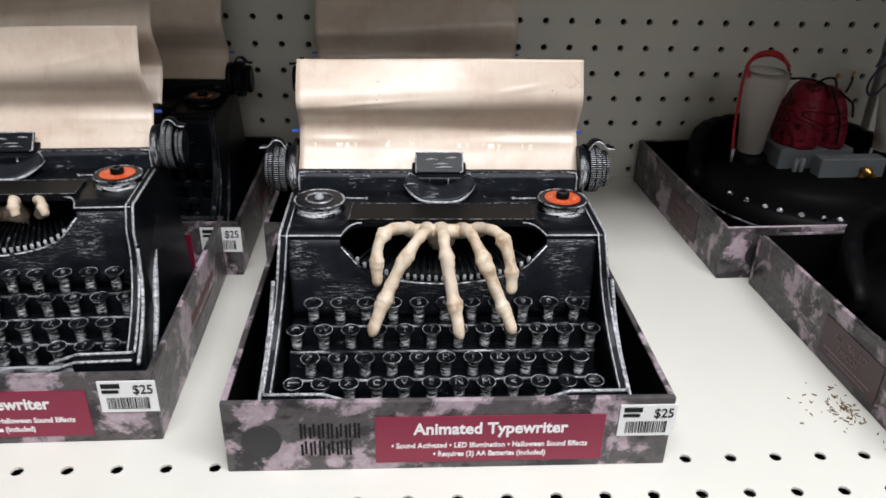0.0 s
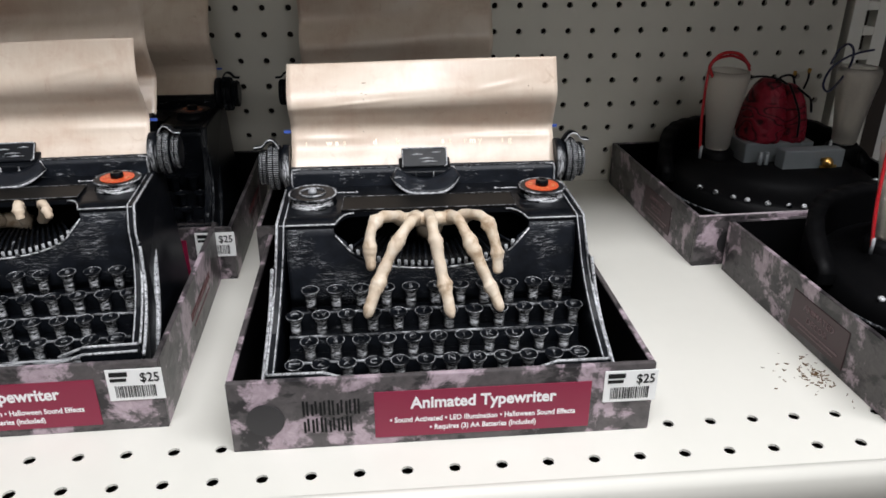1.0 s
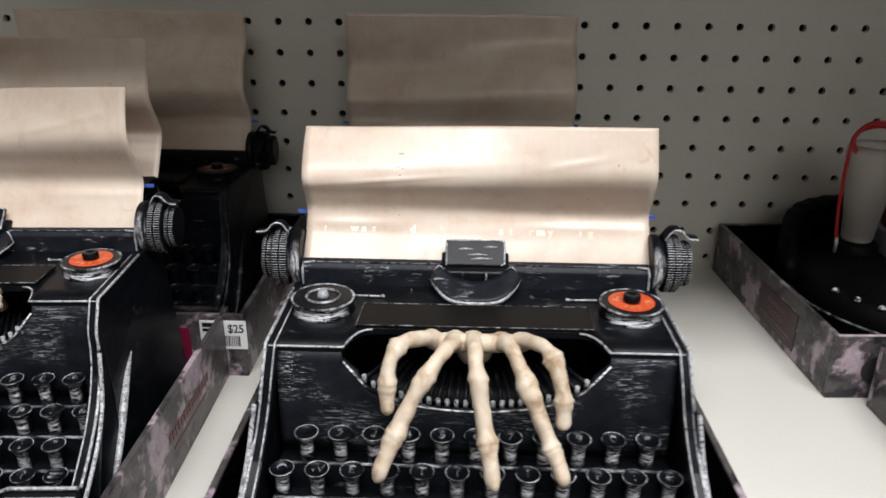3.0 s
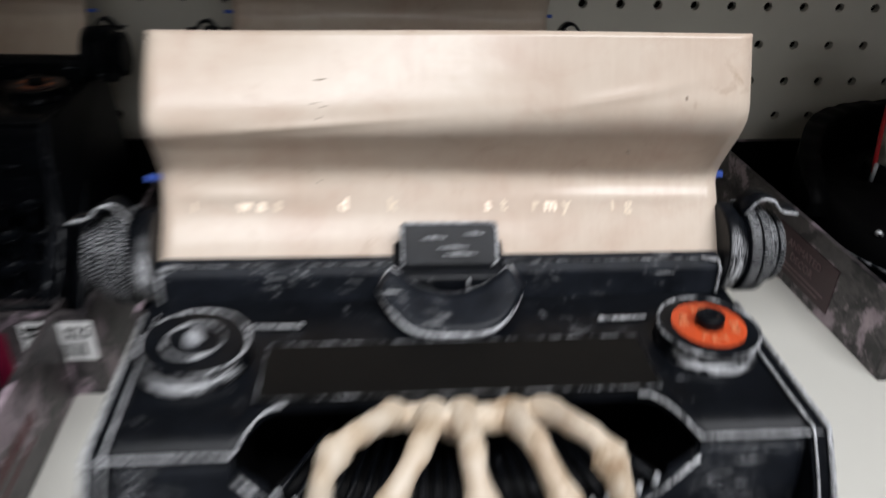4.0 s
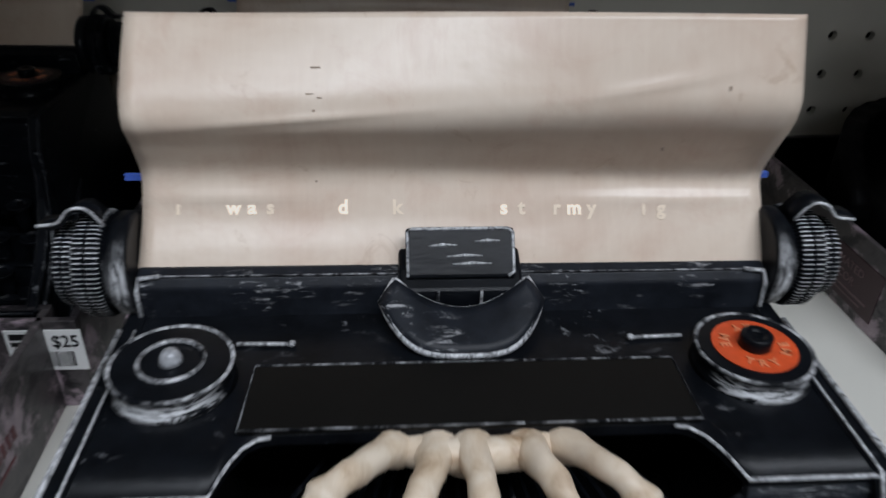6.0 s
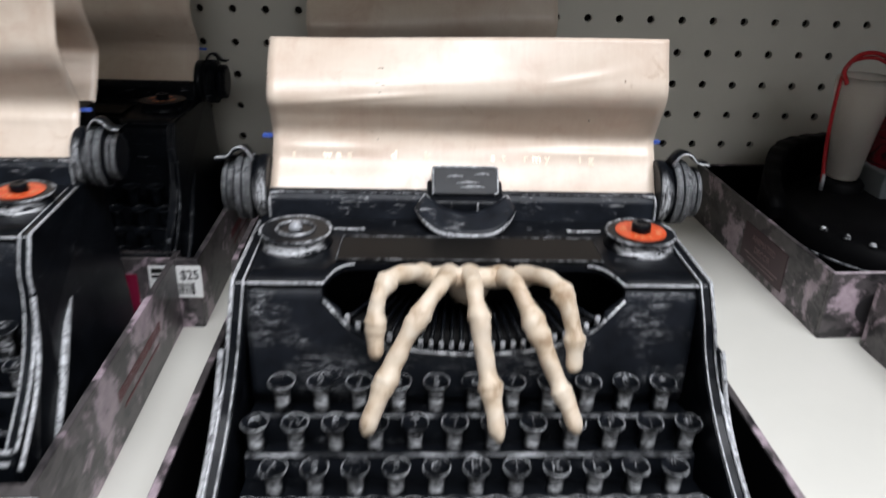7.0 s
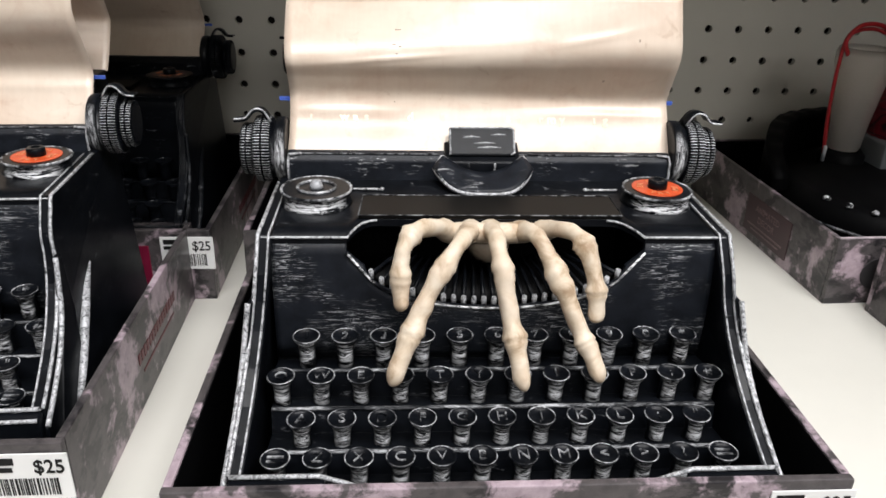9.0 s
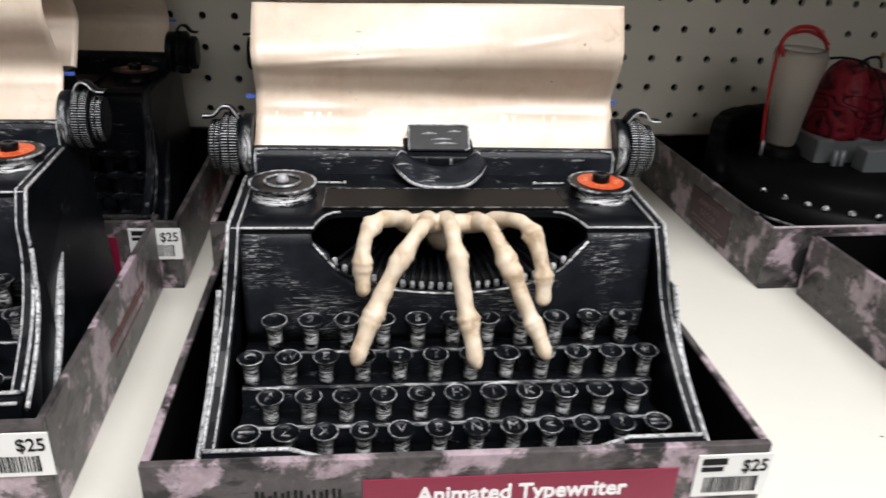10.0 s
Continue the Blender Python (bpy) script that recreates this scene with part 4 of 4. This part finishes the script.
def shaded_back_row(machine):
    """Swap in darker copies with less silver, putting the back row's shade into colour."""
    swap = {WORN: SHADED_RIM, RIM: SHADED_RIM, BLACK: PLAIN_BLACK, STROKED: PLAIN_BLACK, KEY_RIM: PLAIN_BLACK, STEP: PLAIN_BLACK, STREAK: PLAIN_BLACK, RIDGE: PLAIN_BLACK, MARKED: PLAIN_BLACK, ORANGE: SHADED_RED}
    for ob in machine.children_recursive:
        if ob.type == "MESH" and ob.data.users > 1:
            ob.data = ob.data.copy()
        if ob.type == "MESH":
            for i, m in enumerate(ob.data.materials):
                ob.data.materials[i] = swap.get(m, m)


RISE = 0.0020
TALL = [(0.162, 0.202), (0.160, 0.222)]
BASE = "black typewriter prop brushed with silver, "
spots = [
    ((0.0209, 0.371, 0.0), (0.0226, 0.372, 0.0), typewriter(BASE + "skeleton fingers reaching over its keys", words=True), typewriter_tray("smoky printed card tray under a typewriter prop")),
    ((-0.2505, 0.406, 3.0), (-0.2580, 0.397, 0.8), typewriter(BASE + "its skeleton fingers drawn in", drawn_in=True, lift=0.009, backing=True), typewriter_tray("printed card tray holding the neighbouring typewriter")),
    ((0.0110, 0.590, 0.0), (0.0110, 0.588, 0.0), typewriter(BASE + "standing behind, with a tall sheet", extra=TALL, drawn_in=True), typewriter_tray("printed card tray against the pegboard")),
    ((-0.2440, 0.588, 0.0), (-0.2475, 0.590, 0.0), typewriter(BASE + "in the back row, tall paper", extra=TALL, drawn_in=True), typewriter_tray("printed card tray in the back row")),
]
# The two rear machines carry their shade in darkened materials.
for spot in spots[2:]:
    shaded_back_row(spot[2])
for at, tray_at, machine, tray in spots:
    tray.matrix_basis = pose(tray_at[0], tray_at[1], 0, 0, 0, tray_at[2])
    machine.matrix_basis = pose(at[0], at[1], RISE, 0, 0, at[2])


# ---- brain machines ----
def decor_tray(x, y, turn, label):
    tray = tagged(new("display_tray"), label, "tray", "brain machine trays")
    w, d = 0.245, 0.212
    tray_shell(tray, w, d, 0.045)
    x0 = -w / 2
    # White on maroon, both colours darkened because this side is shaded.
    side = part("side_label", box(bmesh.new(), x0 - 0.0006, x0, 0.050, 0.112, 0.006, 0.034), SHADED_RED, tray, "maroon side panel with white words, shade put into both colours", bevel=0.0002)
    where = pose(x0 - 0.0008, 0.081, 0.0265, 90, 0, -90)
    lettering("ANIMATED", 0.0066, SHADED_WHITE, side, where, wide=0.034, name="title")
    lettering("DECOR", 0.0066, SHADED_WHITE, side, pose(x0 - 0.0008, 0.081, 0.0190, 90, 0, -90), wide=0.023, name="title")
    bars(side, [(x0 - 0.0009, x0 - 0.0004, 0.056, 0.106, 0.0125, 0.0137), (x0 - 0.0009, x0 - 0.0004, 0.060, 0.100, 0.0095, 0.0105)], SHADED_WHITE)
    part("front_edge", box(bmesh.new(), x0 + 0.001, -x0 - 0.001, 0.0004, 0.0026, 0.0448, 0.0456), PALE_EDGE, tray, "rubbed pale front edge", bevel=0.0003)
    mark = part("maker_mark", lathe(bmesh.new(), [(0.0105, 0), (0.0105, 0.0005)], (0, 0, 0), 20), DIM_INK, tray, "dark round mark")
    mark.matrix_basis = place_front(x0 + 0.03, -0.0003, 0.021)
    tray.matrix_basis = pose(x, y, 0, 0, 0, turn)
    return tray


def frosted_cup(parent, x, y, z, cable):
    bm = bmesh.new()
    prof = [(0.0001, 0.0), (0.0105, 0.0), (0.0115, 0.003), (0.0130, 0.020), (0.0165, 0.045), (0.0195, 0.062), (0.0200, 0.070), (0.0185, 0.074), (0.0165, 0.0745), (0.0178, 0.068), (0.0145, 0.044), (0.0112, 0.020), (0.0095, 0.005), (0.0001, 0.004)]
    lathe(bm, prof, (x, y, z), 28)
    cup = part("frosted_cup", bm, FROST, parent, "frosted clear plastic tumbler")
    col = RED_WIRE if cable == "red" else BLUE_WIRE
    bm = bmesh.new()
    loop = [(x - 0.022, y - 0.012, z - 0.002), (x - 0.0235, y - 0.008, z + 0.03), (x - 0.022, y - 0.004, z + 0.068), (x - 0.016, y, z + 0.083), (x + 0.002, y + 0.003, z + 0.087), (x + 0.015, y, z + 0.082), (x + 0.020, y - 0.002, z + 0.074)]
    if cable != "red":
        loop = [(x + 0.010, y, z + 0.090), (x - 0.006, y - 0.002, z + 0.088), (x - 0.022, y - 0.004, z + 0.083), (x - 0.035, y - 0.006, z + 0.074), (x - 0.039, y - 0.006, z + 0.060), (x - 0.033, y - 0.006, z + 0.053), (x - 0.024, y - 0.005, z + 0.060), (x - 0.0135, y - 0.003, z + 0.076), (x - 0.0125, y - 0.002, z + 0.090), (x - 0.018, y, z + 0.096), (x - 0.026, y, z + 0.091), (x - 0.033, y - 0.002, z + 0.078)]
    tube(bm, curve_through(loop, 48), 0.0013 if cable == "red" else 0.0011, 8)
    if cable == "red":
        tube(bm, curve_through([(x - 0.018, y - 0.006, z + 0.070), (x - 0.022, y - 0.006, z + 0.080), (x - 0.010, y - 0.002, z + 0.090), (x + 0.008, y, z + 0.089), (x + 0.018, y - 0.004, z + 0.078)], 24), 0.0016, 8)
    part("cable", bm, col, parent, cable + " cable looped over the tumbler")
    bm = tube(bmesh.new(), [(x - 0.022, y - 0.012, z - 0.006), (x - 0.022, y - 0.012, z + 0.006)], 0.0014, 8)
    part("cable_end", bm, SILVER, parent)
    return cup


def brain(parent, x, y, z):
    """Two folded lobes, wide at the base, with a flattened crown."""
    bm = bmesh.new()
    for side, half, tall in ((-1, 0.0215, 0.056), (1, 0.0165, 0.050)):
        ball = bmesh.ops.create_uvsphere(bm, u_segments=56, v_segments=48, radius=1.0)["verts"]
        for v in ball:
            p = v.co.copy()
            q = Vector((p.x * 2.0 + 7 * side, p.y * 2.0, p.z * 4.2))
            w = noise.noise(q) * 1.5 + noise.noise(q * 2.1) * 0.45
            fold = abs(math.sin(w * 6.5 + p.z * 2.0))
            r = 1.0 - 0.16 * (1 - fold) ** 2
            h = (p.z + 0.5) / 1.5
            spread = (1 - p.z * p.z) ** 0.5
            grow = 1.0 / max(spread, 0.05) ** 0.35
            cx = x + side * (0.0150 if side > 0 else 0.0125) * (1 - 0.25 * h) + 0.001
            v.co = Vector((cx + p.x * grow * half * r * (1 - 0.22 * h), y + p.y * grow * 0.027 * r * (1 - 0.2 * h), z + max(-0.0015, h * tall * (0.95 + 0.05 * r))))
    ob = part("brain", bm, BRAIN, parent, "dark red rubber folded brain", smooth=True)
    lines = [
        [(-0.036, -0.006, 0.058), (-0.022, -0.010, 0.0595), (-0.008, -0.012, 0.057), (0.002, -0.010, 0.052)],
        [(-0.012, -0.014, 0.056), (-0.006, -0.016, 0.061), (0.003, -0.015, 0.0605), (0.008, -0.013, 0.053)],
        [(0.004, -0.012, 0.052), (0.006, -0.020, 0.042), (0.010, -0.027, 0.026), (0.011, -0.029, 0.006)],
        [(0.020, -0.010, 0.047), (0.0205, -0.013, 0.057), (0.020, -0.013, 0.063)],
        [(0.012, -0.012, 0.049), (0.019, -0.017, 0.043), (0.027, -0.014, 0.037), (0.034, -0.008, 0.024)]]
    for pts in lines:
        pts = [(x + u, y + v, z + w) for u, v, w in pts]
        part("cable", tube(bmesh.new(), curve_through(pts, 18), 0.0011, 6), WIRE, parent, "thin black cable")
    for u, h in ((0.020, 0.0625), (0.006, 0.0605)):
        bm = tube(bmesh.new(), [(x + u, y - 0.013, z + h), (x + u + 0.0006, y - 0.013, z + h + 0.004)], 0.0016, 8)
        part("cable_end", bm, BRASS, parent, "small brass cable end")
    return ob


def brain_machine(x, y, turn, label):
    m = tagged(new("brain_machine"), label, "novelty prop", "brain machines")
    bm = bmesh.new()
    prof = [(0.0985, 0.003), (0.0985, 0.030), (0.0960, 0.040), (0.0900, 0.044), (0.0880, 0.0435), (0.0700, 0.052), (0.0680, 0.056), (0.0001, 0.056)]
    lathe(bm, prof, (0, 0.105, 0), 64)
    part("base", bm, CARD, m, "round black plastic base")
    bm = lathe(bmesh.new(), [(0.0988, 0.026), (0.0996, 0.027), (0.0988, 0.028)], (0, 0.105, 0), 64)
    part("base_line", bm, RIM, m)
    # scalloped wall round the back of the base
    rows = []
    for k in range(61):
        u = k / 60
        t = math.radians(178 - 176 * u)
        rise = min(1.0, u / 0.30, (1 - u) / 0.30)
        top = 0.046 + 0.028 * math.sin(rise * math.pi / 2) ** 0.8 + 0.0014 * abs(math.sin(k * 0.9))
        rows.append([(0.0965 * math.cos(t), 0.105 + 0.090 * math.sin(t), 0.036 + (top - 0.036) * j / 6) for j in range(7)])
    bm = sheet(bmesh.new(), rows, -0.012)
    part("back_rim", bm, CARD, m, "raised black back rim", smooth=True)
    for k in range(15):
        a = math.radians(200 + k * 9.6 + (k % 3))
        bm = lathe(bmesh.new(), [(0.0026, 0), (0.0024, 0.0018), (0.0012, 0.003), (0.0002, 0.0032)], (0.0925 * math.cos(a), 0.105 + 0.0925 * math.sin(a), 0.0425), 10)
        part("rivet", bm, RIDGE, m, "silver-touched rivet")
    part("pedestal", box(bmesh.new(), -0.0345, 0.0345, 0.098, 0.150, 0.052, 0.0745), GREY, m, "grey plastic plinth", bevel=0.0015)
    plate = part("control_plate", box(bmesh.new(), -0.008, 0.052, 0.075, 0.090, 0.054, 0.0730), GREY, m, "grey control box", bevel=0.0012)
    bm = lathe(bmesh.new(), [(0.0026, 0.0), (0.0026, 0.006), (0.0048, 0.0062), (0.0048, 0.009), (0.003, 0.0095), (0.0025, 0.013), (0.0004, 0.0135)], (0, 0, 0), 14)
    v = part("valve", bm, BRASS, plate, "brass valve")
    v.matrix_basis = pose(0.031, 0.0755, 0.0635, 90, 0, 0)
    part("valve_handle", box(bmesh.new(), 0.024, 0.040, 0.0665, 0.0685, 0.0585, 0.0612), BRASS, plate, "brass handle", bevel=0.0005)
    for u in (-0.022, -0.016):
        part("pipe", tube(bmesh.new(), [(u, 0.091, 0.05), (u, 0.091, 0.068)], 0.0022, 10), GREY, m)
    brain(m, 0.0, 0.120, 0.0755)
    for u, cable in ((-0.051, "red"), (0.082, "blue")):
        part("cup_seat", lathe(bmesh.new(), [(0.0165, 0.040), (0.0165, 0.061), (0.013, 0.0645), (0.0001, 0.0645)], (u, 0.122, 0), 24), CARD, m)
        frosted_cup(m, u, 0.122, 0.0646, cable)
    m.matrix_basis = pose(x, y, 0, 0, 0, turn)
    return m


for x, y, turn, where in ((0.3745, 0.585, 2.4, "against the pegboard"), (0.4085, 0.367, 3.0, "at the shelf front")):
    decor_tray(x, y, turn, "dark smoky printed card tray " + where)
    brain_machine(x, y, turn, "black brain machine prop with frosted tumblers, " + where)


# ---- crumbs spilt on the shelf ----
def crumbs():
    rnd = random.Random(7)
    bm = bmesh.new()
    for k in range(110):
        a, r = rnd.uniform(0, math.tau), abs(rnd.gauss(0, 0.011))
        x, y = 0.270 + r * math.cos(a) * 0.9, 0.416 + r * math.sin(a) * 1.3
        if k > 95:
            x, y = rnd.uniform(0.235, 0.275), rnd.uniform(0.40, 0.43)
        if x > 0.2795:
            x = 0.2795 - rnd.uniform(0, 0.012)
        s = rnd.uniform(0.0003, 0.0007)
        l = s * rnd.uniform(1, 3)
        t = rnd.uniform(0, math.pi)
        c, d = math.cos(t), math.sin(t)
        v = [bm.verts.new((x + (i * l * c - j * s * d), y + (i * l * d + j * s * c), h)) for h in (0.0001, s) for i, j in ((-1, -0.5), (1, -0.4), (0.8, 0.5), (-0.9, 0.5))]
        for q in ((0, 1, 2, 3), (4, 5, 6, 7), (0, 1, 5, 4), (1, 2, 6, 5), (2, 3, 7, 6), (3, 0, 4, 7)):
            bm.faces.new([v[i] for i in q])
    return tagged(part("crumbs", bm, CRUMB), "scatter of brown crumbs spilt on the cream shelf", "crumbs", kind="stuff")


crumbs()
